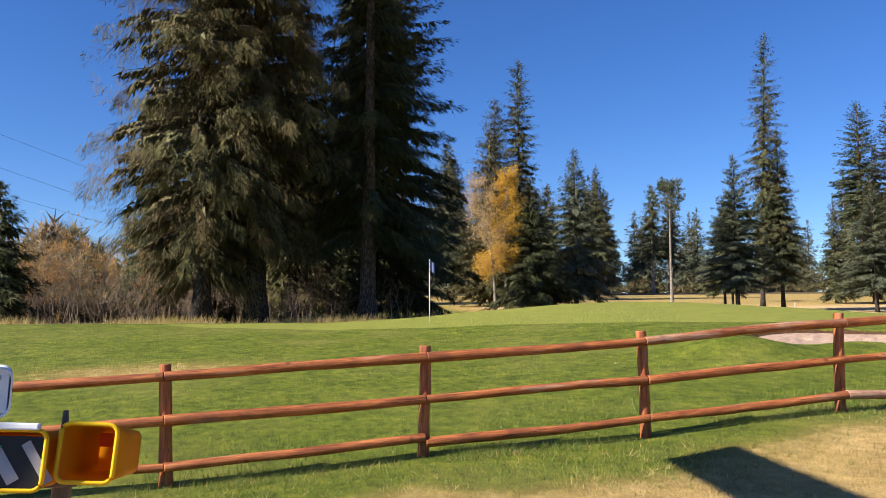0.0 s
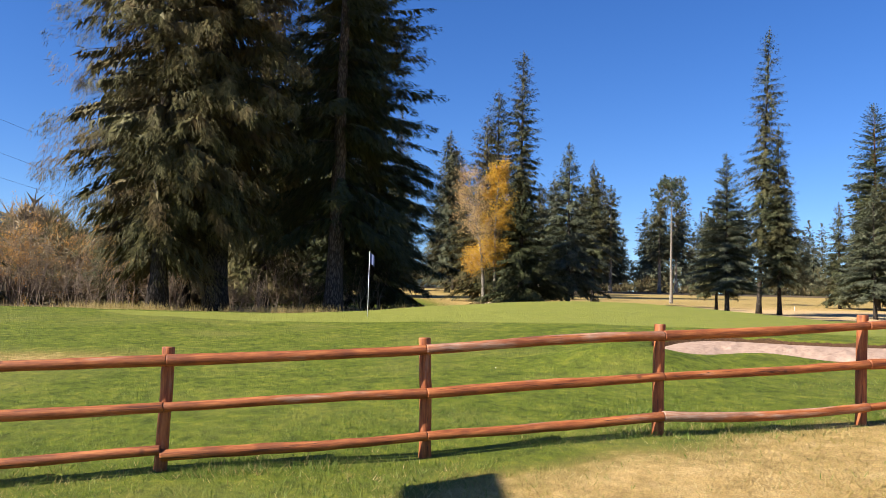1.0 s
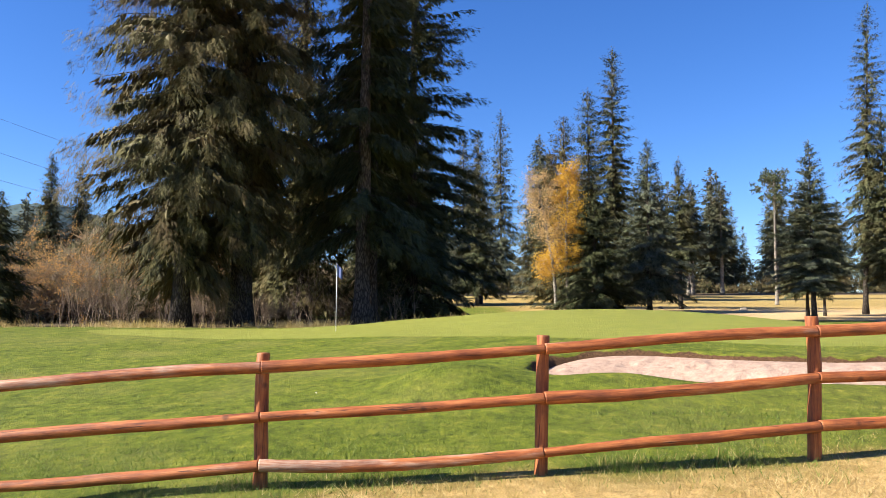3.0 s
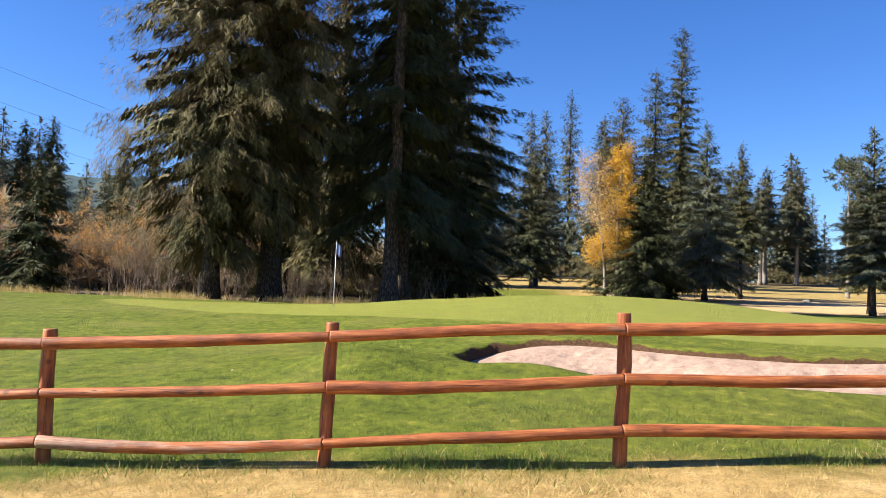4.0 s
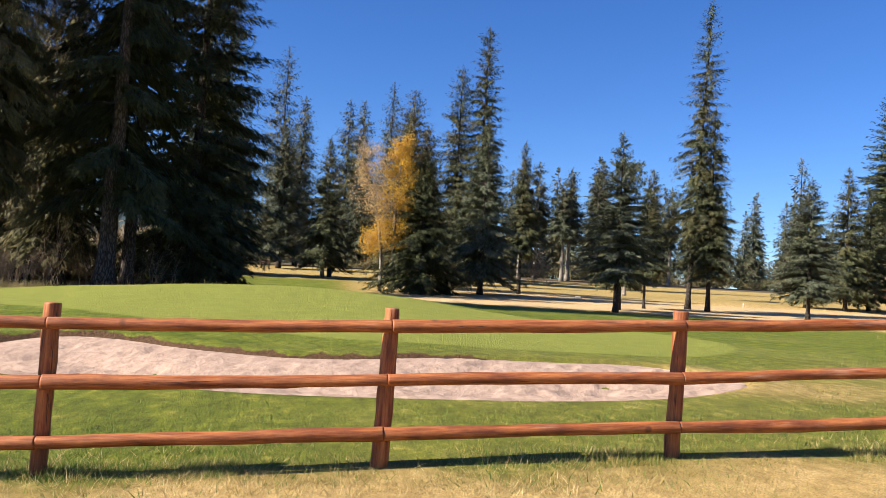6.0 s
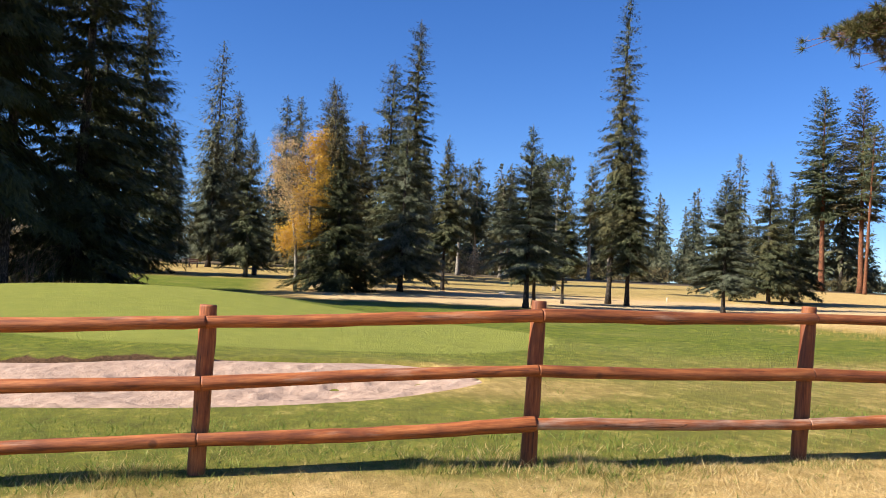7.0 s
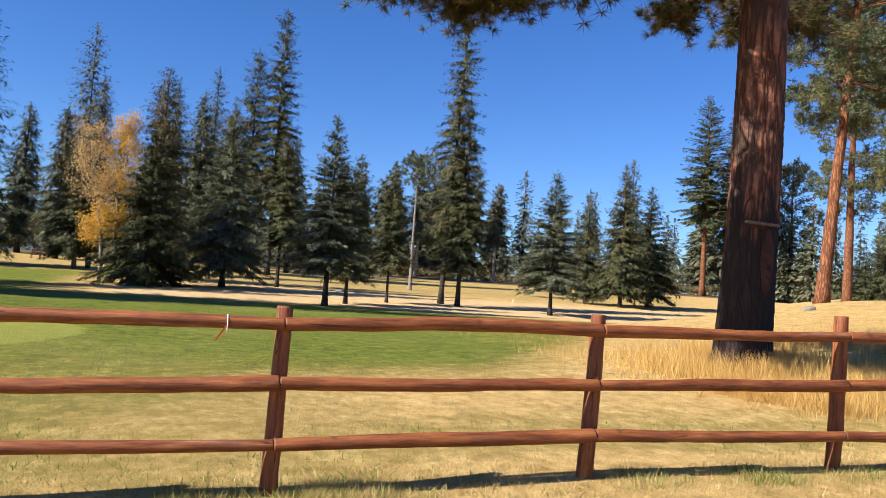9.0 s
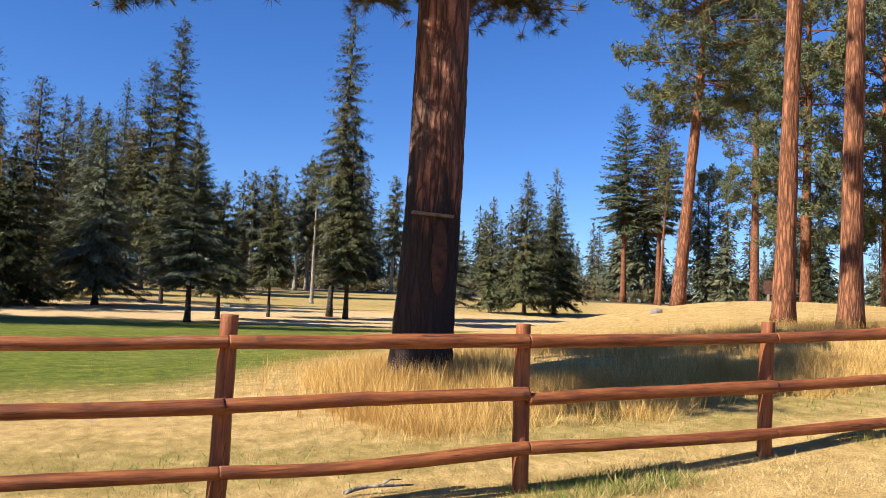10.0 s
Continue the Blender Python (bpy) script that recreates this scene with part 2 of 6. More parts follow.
def ground_material():
    """Turf, putting green, dry grass, sandy path and forest duff, blended by the zones laid out on the sheet."""
    m, n, l, b = material("turf_and_dry_grass", 0.85, spec=0.15)
    vec = coords(n, l, (1, 1, 1))
    zone = n.new("ShaderNodeVertexColor")
    zone.layer_name = "zone"
    sep = n.new("ShaderNodeSeparateColor")
    l.new(zone.outputs["Color"], sep.inputs[0])
    second = n.new("ShaderNodeVertexColor")
    second.layer_name = "cover"
    sep2 = n.new("ShaderNodeSeparateColor")
    l.new(second.outputs["Color"], sep2.inputs[0])
    fine = noise_tex(n, l, vec, 22, 6, 0.75)
    blades = noise_tex(n, l, coords(n, l, (1.6, 0.7, 1)), 60, 4, 0.7)
    broad = noise_tex(n, l, vec, 0.35, 4, 0.55)
    mid = noise_tex(n, l, vec, 2.2, 5, 0.65)
    turf = ramp(n, l, mid, ((0.25, (0.056, 0.084, 0.008)), (0.5, (0.122, 0.15, 0.0145)), (0.75, (0.205, 0.212, 0.03))))
    speck = ramp(n, l, blades, ((0.3, (0.36, 0.4, 0.3)), (0.52, (1, 1, 1)), (0.75, (1.6, 1.5, 1.3))))
    turf = mix(n, l, 1.0, turf, speck, "MULTIPLY")
    tuft = noise_tex(n, l, coords(n, l, (1.0, 0.55, 1)), 7.5, 5, 0.7)
    turf = mix(n, l, 1.0, turf, ramp(n, l, tuft, ((0.32, (0.5, 0.55, 0.5)), (0.5, (1, 1, 1)), (0.68, (1.45, 1.35, 1.1)))), "MULTIPLY")
    yellowing = ramp(n, l, broad, ((0.48, (0, 0, 0)), (0.8, (0.5, 0.5, 0.5))))
    turf = mix(n, l, yellowing, turf, (0.24, 0.21, 0.06))
    parched = ramp(n, l, sep.outputs[0], ((0.04, (0, 0, 0)), (0.42, (0.75, 0.75, 0.75))))
    turf = mix(n, l, parched, turf, (0.275, 0.192, 0.057))
    green = ramp(n, l, mid, ((0.3, (0.185, 0.2, 0.035)), (0.7, (0.235, 0.24, 0.045))))
    dry = ramp(n, l, mid, ((0.2, (0.36, 0.235, 0.085)), (0.5, (0.55, 0.372, 0.145)), (0.8, (0.67, 0.48, 0.225))))
    dry = mix(n, l, 1.0, dry, ramp(n, l, blades, ((0.3, (0.36, 0.33, 0.27)), (0.5, (0.95, 0.95, 0.95)), (0.72, (1.3, 1.28, 1.22)))), "MULTIPLY")
    dry = mix(n, l, 1.0, dry, ramp(n, l, tuft, ((0.3, (0.68, 0.66, 0.6)), (0.55, (1, 1, 1)), (0.72, (1.15, 1.13, 1.1)))), "MULTIPLY")
    duff = ramp(n, l, fine, ((0.3, (0.05, 0.035, 0.02)), (0.7, (0.17, 0.125, 0.07))))
    path = ramp(n, l, fine, ((0.3, (0.52, 0.38, 0.235)), (0.7, (0.68, 0.51, 0.335))))
    soil = ramp(n, l, fine, ((0.3, (0.035, 0.018, 0.009)), (0.7, (0.15, 0.08, 0.04))))

    both = n.new("ShaderNodeMath")
    both.operation = "ADD"
    l.new(mid, both.inputs[0])
    l.new(tuft, both.inputs[1])
    half = n.new("ShaderNodeMath")
    half.operation = "MULTIPLY"
    half.inputs[1].default_value = 0.5
    l.new(both.outputs[0], half.inputs[0])
    ragged = half.outputs[0]

    def edge(sock, spread, lo=0.38, hi=0.62):
        """A zone's edge, frayed by noise."""
        a = n.new("ShaderNodeMath")
        a.operation = "MULTIPLY_ADD"
        l.new(fine if spread < 0.5 else ragged, a.inputs[0])
        a.inputs[1].default_value = spread
        c = n.new("ShaderNodeMath")
        c.operation = "SUBTRACT"
        l.new(sock, c.inputs[0])
        c.inputs[1].default_value = 0.5 * spread
        l.new(c.outputs[0], a.inputs[2])
        return ramp(n, l, a.outputs[0], ((lo, (0, 0, 0)), (hi, (1, 1, 1))))

    col = mix(n, l, edge(sep.outputs[0], 1.7, 0.22, 0.92), turf, dry)
    col = mix(n, l, edge(sep.outputs[1], 0.12), col, green)
    col = mix(n, l, edge(sep2.outputs[0], 0.9), col, duff)
    col = mix(n, l, edge(sep.outputs[2], 0.25), col, path)
    col = mix(n, l, edge(sep2.outputs[1], 0.3), col, soil)
    asphalt = ramp(n, l, fine, ((0.3, (0.04, 0.04, 0.042)), (0.7, (0.085, 0.083, 0.08))))
    col = mix(n, l, edge(sep2.outputs[2], 0.2), col, asphalt)
    l.new(col, b.inputs["Base Color"])
    h = n.new("ShaderNodeMath")
    h.operation = "ADD"
    l.new(blades, h.inputs[0])
    l.new(fine, h.inputs[1])
    bump(n, l, b, h.outputs[0], 0.85, 0.035)
    return m


def plain(name, stops, scale=8.0, rough=0.7, metal=0.0, relief=0.3, dist=0.005, spec=0.3):
    m, n, l, b = material(name, rough, metal, spec)
    f = noise_tex(n, l, coords(n, l), scale, 6, 0.65)
    l.new(ramp(n, l, f, stops), b.inputs["Base Color"])
    bump(n, l, b, f, relief, dist)
    return m


GROUND_MAT = ground_material()
SAND = plain("bunker_sand", ((0.3, (0.265, 0.178, 0.132)), (0.5, (0.345, 0.24, 0.18)), (0.75, (0.415, 0.3, 0.232))), 7, 0.95, relief=0.8, dist=0.04, spec=0.1)
STONE = plain("boulder_stone", ((0.3, (0.14, 0.12, 0.1)), (0.7, (0.3, 0.26, 0.21))), 5, 0.9, relief=0.7, dist=0.03)
HILL = plain("wooded_hill", ((0.35, (0.05, 0.075, 0.085)), (0.65, (0.085, 0.115, 0.115))), 0.05, 0.95, relief=1.0, dist=6.0, spec=0.0)
WHITE_PAINT = plain("white_paint", ((0.3, (0.7, 0.7, 0.7)), (0.7, (0.82, 0.82, 0.82))), 6, 0.4)
BLACK_RUBBER = plain("black_plastic", ((0.3, (0.012, 0.012, 0.013)), (0.7, (0.025, 0.025, 0.026))), 8, 0.5)
FLAG_CLOTH = plain("flag_cloth", ((0.3, (0.075, 0.095, 0.204)), (0.7, (0.120, 0.147, 0.300))), 6, 0.8)
WEATHERED = plain("weathered_board", ((0.3, (0.16, 0.12, 0.09)), (0.7, (0.34, 0.27, 0.2))), 10, 0.85, relief=0.6)
CLEAT_WOOD = plain("cleat_board", ((0.3, (0.1, 0.07, 0.05)), (0.7, (0.21, 0.155, 0.115))), 10, 0.85, relief=0.6)
CHAR = plain("charred_wood", ((0.3, (0.02, 0.012, 0.01)), (0.7, (0.1, 0.04, 0.025))), 6, 0.9, relief=0.7, dist=0.02)
WIRE = plain("cable_grey", ((0.3, (0.09, 0.09, 0.1)), (0.7, (0.13, 0.13, 0.14))), 8, 0.6)
YELLOW_RIM = leaf_material("yellow_rim", ((0, (0.88, 0.56, 0.02)), (1, (0.92, 0.62, 0.03))), 0.3, 0.3, patch=3.0, patch_tone=(0.85, 0.55, 0.03))
YELLOW_PLASTIC = leaf_material("yellow_plastic", ((0, (0.8, 0.33, 0.012)), (1, (0.85, 0.38, 0.015))), 0.5, 0.35, patch=3.0, patch_tone=(0.72, 0.27, 0.015))
SOLID_ORANGE = plain("solid_orange", ((0.3, (0.75, 0.12, 0.03)), (0.7, (0.85, 0.16, 0.04))), 10, 0.5)
GREY_PRINT = plain("grey_print", ((0.3, (0.3, 0.3, 0.32)), (0.7, (0.4, 0.4, 0.42))), 10, 0.6)
PINK_PRINT = plain("pink_print", ((0.3, (0.45, 0.25, 0.33)), (0.7, (0.55, 0.32, 0.4))), 10, 0.6)
TEAL_PRINT = plain("teal_print", ((0.3, (0.02, 0.3, 0.25)), (0.7, (0.04, 0.4, 0.32))), 10, 0.6)


# ---- mesh helpers ----
def fast_mesh(name, verts, tris, mat, smooth=False):
    """A mesh from arrays of points and triangles."""
    verts, tris = np.asarray(verts, np.float32), np.asarray(tris, np.int32)
    me = bpy.data.meshes.new(name)
    me.vertices.add(len(verts))
    me.vertices.foreach_set("co", verts.ravel())
    me.loops.add(tris.size)
    me.loops.foreach_set("vertex_index", tris.ravel())
    me.polygons.add(len(tris))
    me.polygons.foreach_set("loop_start", np.arange(0, tris.size, 3, dtype=np.int32))
    me.polygons.foreach_set("loop_total", np.full(len(tris), 3, np.int32))
    if smooth:
        me.polygons.foreach_set("use_smooth", np.ones(len(tris), bool))
    me.update(calc_edges=True)
    me.materials.append(mat)
    return me


def part(name, bm, mat, parent=None, label="", smooth=False):
    """A bmesh as one mesh object under a thing or a part."""
    me = bpy.data.meshes.new(name)
    bmesh.ops.recalc_face_normals(bm, faces=bm.faces)
    bm.to_mesh(me)
    bm.free()
    if smooth:
        me.polygons.foreach_set("use_smooth", np.ones(len(me.polygons), bool))
    me.materials.append(mat)
    ob = new(name, me)
    ob.parent = parent
    return tagged(ob, label)


def array_part(name, verts, tris, mat, parent=None, label="", smooth=False):
    ob = new(name, fast_mesh(name, verts, tris, mat, smooth))
    ob.parent = parent
    return tagged(ob, label)


def box(bm, size, at=(0, 0, 0), turn=None, bevel=0.0):
    g = bmesh.ops.create_cube(bm, size=1.0)
    m = Matrix.Translation(at) @ (turn or Matrix()) @ Matrix.Diagonal((*size, 1))
    bmesh.ops.transform(bm, matrix=m, verts=g["verts"])
    if bevel:
        es = list({e for v in g["verts"] for e in v.link_edges})
        bmesh.ops.bevel(bm, geom=es, offset=bevel, segments=2, affect="EDGES", profile=0.5)


def tube_arrays(pts, radii, sides=8, cap=True):
    """Points and triangles of a tube along pts (n x 3)."""
    pts, radii = np.asarray(pts, float), np.asarray(radii, float)
    n = len(pts)
    tang = np.gradient(pts, axis=0)
    tang /= np.linalg.norm(tang, axis=1, keepdims=True) + 1e-9
    ref = np.where(np.abs(tang[:, 2:3]) > 0.9, [[1.0, 0, 0]], [[0, 0, 1.0]])
    u = np.cross(tang, ref)
    u /= np.linalg.norm(u, axis=1, keepdims=True) + 1e-9
    v = np.cross(tang, u)
    a = np.linspace(0, 2 * np.pi, sides, endpoint=False)
    ring = u[:, None] * np.cos(a)[None, :, None] + v[:, None] * np.sin(a)[None, :, None]
    verts = (pts[:, None] + ring * (radii[:, None, None] if radii.ndim == 1 else radii[:, :, None])).reshape(-1, 3)
    i, j = np.meshgrid(np.arange(n - 1), np.arange(sides), indexing="ij")
    p, q = (i * sides + j).ravel(), (i * sides + (j + 1) % sides).ravel()
    tris = np.concatenate([np.stack([p, q, q + sides], 1), np.stack([p, q + sides, p + sides], 1)])
    if cap:
        k = len(verts)
        verts = np.concatenate([verts, pts[[0, -1]]])
        j = np.arange(sides)
        tris = np.concatenate([tris, np.stack([(j + 1) % sides, j, np.full(sides, k)], 1),
                               np.stack([(n - 1) * sides + j, (n - 1) * sides + (j + 1) % sides, np.full(sides, k + 1)], 1)])
    return verts, tris


def merged(items):
    vs, ts, k = [], [], 0
    for v, t in items:
        vs.append(v)
        ts.append(np.asarray(t) + k)
        k += len(v)
    return np.concatenate(vs), np.concatenate(ts)


# ---- ground ----
def ss(a, b, v):
    v = np.clip((v - a) / (b - a), 0, 1)
    return v * v * (3 - 2 * v)


def softplus(v):
    return np.log1p(np.exp(np.minimum(v, 30))) + np.maximum(v - 30, 0)


def terrain(x, y):
    """Height of the grass: verge and fence line, the raised green, the flat behind it and the bank on the right."""
    x, y = np.asarray(x, float), np.asarray(y, float)
    xc = np.clip(x, -14, 62)
    verge = 0.01 + 0.05 * xc - 0.042 * softplus((xc - 17) / 2) - 0.09 * (1 - ss(-1, 5, x))
    ridge = 1.30 + 0.8 * ss(0, 13, x) - 0.55 * ss(14.5, 23, x)
    back = 1.35 + 0.3 * ss(0, 30, x) + 0.162 * softplus((np.minimum(y, 140) - 47) / 3) + 0.012 * np.maximum(0, np.minimum(x, 120) - 50)
    rise = np.clip((y - 0.6) / 21, 0, 1)
    front = verge + (ridge - verge) * (0.75 * rise + 0.25 * ss(0, 1, rise))
    g = front + (back - front) * ss(21.5, 34, y)
    g = g + 1.1 * ss(-9, 9, x - 33.65 - 0.53 * y) * ss(1, 9, y) * (1 - ss(26, 40, y))
    # small swells along the fence line, and the rise at its far end
    swell = np.interp(x, (-2.7, -0.2, 2.3, 4.7, 7.2, 9.6, 12.1, 14.5, 16.9, 19.4, 21.9, 24.3, 26.7, 29.1, 31.5, 33.8), (-0.03, 0.03, -0.035, 0.03, 0, -0.015, 0, 0.01, 0.045, 0.03, -0.02, -0.035, -0.02, 0.02, 0.015, 0.02))
    g = g + swell * np.exp(-(((y - 0.4) / 1.4) ** 2)) + 0.55 * ss(32.5, 42, x) * ss(-3.2, -1.2, y) * (1 - ss(1, 8, y))
    g = g + 0.07 * np.exp(-(((x - 10.2) / 1.7) ** 2) - ((y - 9.3) / 1.3) ** 2)
    g = g + 0.05 * np.exp(-(((x - 11.6) / 1.5) ** 2) - ((y - 4.0) / 0.8) ** 2)
    # the knoll at the bunker's end, its near lip, and a far sandy bank
    g = g + 0.42 * np.exp(-(((x - 6.8) / 1.05) ** 2) - ((y - 5.5) / 1.6) ** 2)
    g = g + 0.19 * np.exp(-(((x - 9.0) / 1.1) ** 2) - ((y - 4.9) / 0.8) ** 2)
    g = g + 2.2 * np.exp(-(((x - 109) / 7) ** 2) - ((y - 84) / 6) ** 2)
    return g + 1.4 * np.exp(-(((x - 61) / 11.5) ** 2) - ((y - 25) / 11) ** 2)


def outline_distance(x, y, poly):
    """Signed distance to a closed outline, negative inside."""
    x, y = np.asarray(x, float), np.asarray(y, float)
    best, inside = np.full(x.shape, 1e9), np.zeros(x.shape, bool)
    for (ax, ay), (bx, by) in zip(poly, poly[1:] + poly[:1]):
        ex, ey = bx - ax, by - ay
        t = np.clip(((x - ax) * ex + (y - ay) * ey) / (ex * ex + ey * ey), 0, 1)
        best = np.minimum(best, np.hypot(x - ax - t * ex, y - ay - t * ey))
        cross = ((ay > y) != (by > y)) & (x < (bx - ax) * (y - ay) / (by - ay + 1e-12) + ax)
        inside ^= cross
    return np.where(inside, -best, best)


def rounded(poly, rounds=3):
    for _ in range(rounds):
        nxt = poly[1:] + poly[:1]
        poly = [q for a, b in zip(poly, nxt) for q in ((0.75 * a[0] + 0.25 * b[0], 0.75 * a[1] + 0.25 * b[1]), (0.25 * a[0] + 0.75 * b[0], 0.25 * a[1] + 0.75 * b[1]))]
    return poly


BUNKER = rounded([(8.0, 6.6), (8.75, 8.4), (10.5, 8.6), (12.3, 7.2), (14.2, 6.35), (16.2, 6.75), (17.9, 6.6), (19.5, 6.95), (20.6, 5.3), (19.4, 3.9), (17.4, 3.1), (15.2, 3.2), (12.7, 3.6), (10.7, 4.4), (9.0, 5.2)], 3)
GREEN = rounded([(-5, 20.5), (3, 17), (7.4, 13.9), (9.9, 11.7), (13, 9.2), (15.6, 8.0), (19.4, 8.1), (21.8, 8.9), (23.7, 11.2), (24.2, 14), (22.4, 17), (18, 21.5), (12, 24.5), (4, 25.5), (-4, 24.5)], 2)
PATH_LINE = [(-30, 66), (2, 64.5), (8.5, 64.5), (15, 65.5), (20, 64), (24, 70)]


def line_distance(x, y, line):
    best = np.full(np.shape(x), 1e9)
    for (ax, ay), (bx, by) in zip(line, line[1:]):
        ex, ey = bx - ax, by - ay
        t = np.clip(((x - ax) * ex + (y - ay) * ey) / (ex * ex + ey * ey), 0, 1)
        best = np.minimum(best, np.hypot(x - ax - t * ex, y - ay - t * ey))
    return best


def sand_height(x, y, d):
    """The bunker's floor: tucked under the lip on the far side, running out flush at the near side."""
    inner = np.clip(-d / 1.2, 0, 1)
    far_side = ss(-0.5, 1.1, y - (7.9 - 0.28 * (x - 8)))
    return terrain(x, y) - 0.05 - (0.015 - 0.045 * ss(13.5, 16, x)) * far_side - 0.19 * inner * inner - 0.1 * np.exp(-(((x - 8.3) / 0.9) ** 2)) - 0.03 * np.sin(3.1 * x + 1.7 * y) * inner


def dryness(x, y):
    d = 1.0 - ss(-1.0, 0.75, y - 0.1 - 0.8 * ss(19, 25, x) + 0.22 * np.sin(1.7 * x) + 0.14 * np.sin(4.1 * x + 1) + 1.5 * (1 - ss(1, 7, x)))
    d = np.maximum(d, (0.08 * ss(6, 12, x) + 0.08 * ss(11, 18, x) + 0.12 * ss(19.5, 25, x)) * (1 - 0.8 * ss(5, 11, y)))
    d = np.maximum(d, 0.55 * np.exp(-(((x - 20.5) / 2.6) ** 2) - ((y - 4.6) / 1.3) ** 2))
    d = np.maximum(d, 0.55 * ss(21.5, 27, x) * (1 - ss(2.5, 7.5, y)))
    d = np.maximum(d, ss(23.5, 30, x) * (1 - ss(4.0, 10.5, y - 1.4 * np.maximum(0, x - 31))))
    d = np.maximum(d, ss(32, 36, x - 0.25 * y) * (1 - ss(36, 42, y)))
    tan = ss(44.2, 47.2, y + 0.5 * np.sin(0.4 * x)) * (1 - ss(70, 78, y)) * ss(14, 22, x)
    d = np.maximum(d, tan)
    d = np.maximum(d, 0.55 * ss(70, 80, y))
    d = np.maximum(d, 0.45 * np.exp(-(((x - 19.8) / 1.8) ** 2) - ((y - 6.3) / 0.7) ** 2))
    strip = ss(21, 27, x) * ss(1.0, 1.9, y) * (1 - ss(2.6, 4.4, y + 0.3 * np.sin(x)))
    d = d + strip * (np.minimum(d, 0.53) - d)
    return np.maximum(d, 0.9 * np.exp(-(((x + 4) / 2.2) ** 2) - ((y - 9.5) / 1.2) ** 2) * 0.6)


def duffness(x, y):
    woods = ss(27.5, 30, y + 0.1 * x) * (1 - ss(8, 14, x - 0.05 * (y - 30))) * (1 - ss(52, 58, y))
    west = ss(44, 52, y) * (1 - ss(-10, -4, x))
    return np.maximum(np.maximum(woods, west) * 0.75, ss(110, 130, y))


def stretch(lo, hi, near_lo, near_hi, fine, grow):
    """Grid lines: fine over the near span, then ever wider to lo and hi."""
    mid = list(np.arange(near_lo, near_hi + 1e-6, fine))
    for sign, end, start in ((1, hi, mid[-1]), (-1, lo, mid[0])):
        p, step, out = start, fine, []
        while sign * (end - p) > 0:
            step *= grow
            p = p + sign * step
            out.append(p)
        mid = mid + out if sign > 0 else out[::-1] + mid
    return np.array(mid)


def paint_zones(me, X, Y, soil):
    """Marks where turf, green, dry grass, path, duff and bare soil lie."""
    zone = me.color_attributes.new("zone", "FLOAT_COLOR", "POINT")
    on_green = 0.5 - outline_distance(X, Y, GREEN) * 1.2
    path = 0.5 + (1.15 - line_distance(X, Y, PATH_LINE)) * 0.8
    road = ss(-3.6, -4.2, Y) * (1 - ss(-12.6, -13.4, Y))
    kerb = 0.04 * np.clip(X + 2.5, -60, 60)
    lane = ss(-5.8, -6.0, Y - kerb) * (1 - ss(-11.9, -12.1, Y))
    flats = 0.47 * ss(44, 47, Y) * (1 - ss(66, 76, Y)) * ss(15, 22, X)
    path = np.maximum(path, flats)
    cols = np.stack([dryness(X, Y), np.clip(on_green, 0, 1), np.maximum(np.clip(path, 0, 1), road), np.ones_like(X)], -1)
    zone.data.foreach_set("color", cols.astype(np.float32).ravel())
    cover = me.color_attributes.new("cover", "FLOAT_COLOR", "POINT")
    cols = np.stack([duffness(X, Y), soil, lane, np.ones_like(X)], -1)
    cover.data.foreach_set("color", cols.astype(np.float32).ravel())


def build_ground():
    xs = stretch(-900, 1100, -7, 42, 0.28, 1.1)
    ys = stretch(-500, 1500, -4, 11, 0.2, 1.09)
    X, Y = np.meshgrid(xs, ys)
    Z = terrain(X, Y)
    near = (np.abs(X - 14) < 40) & (Y < 40)
    Z = Z + np.where(near, 0.018 * np.sin(1.3 * X + 0.7 * Y) * np.sin(0.9 * Y - 0.4 * X), 0)
    Z = Z - 0.12 * ss(-3.4, -4.4, Y)
    d = outline_distance(X, Y, BUNKER)
    Z = np.where(d < 0.3, sand_height(X, Y, np.minimum(d, 0)) - 0.06, Z)
    nx, ny = len(xs), len(ys)
    i, j = np.meshgrid(np.arange(ny - 1), np.arange(nx - 1), indexing="ij")
    a = (i * nx + j).ravel()
    tris = np.concatenate([np.stack([a, a + 1, a + nx + 1], 1), np.stack([a, a + nx + 1, a + nx], 1)])
    me = fast_mesh("ground", np.stack([X, Y, Z], -1).reshape(-1, 3), tris, GROUND_MAT, True)
    paint_zones(me, X, Y, 0 * X)
    return tagged(new("ground", me), "mown green turf running into dry straw-coloured grass", "ground", kind="structure")


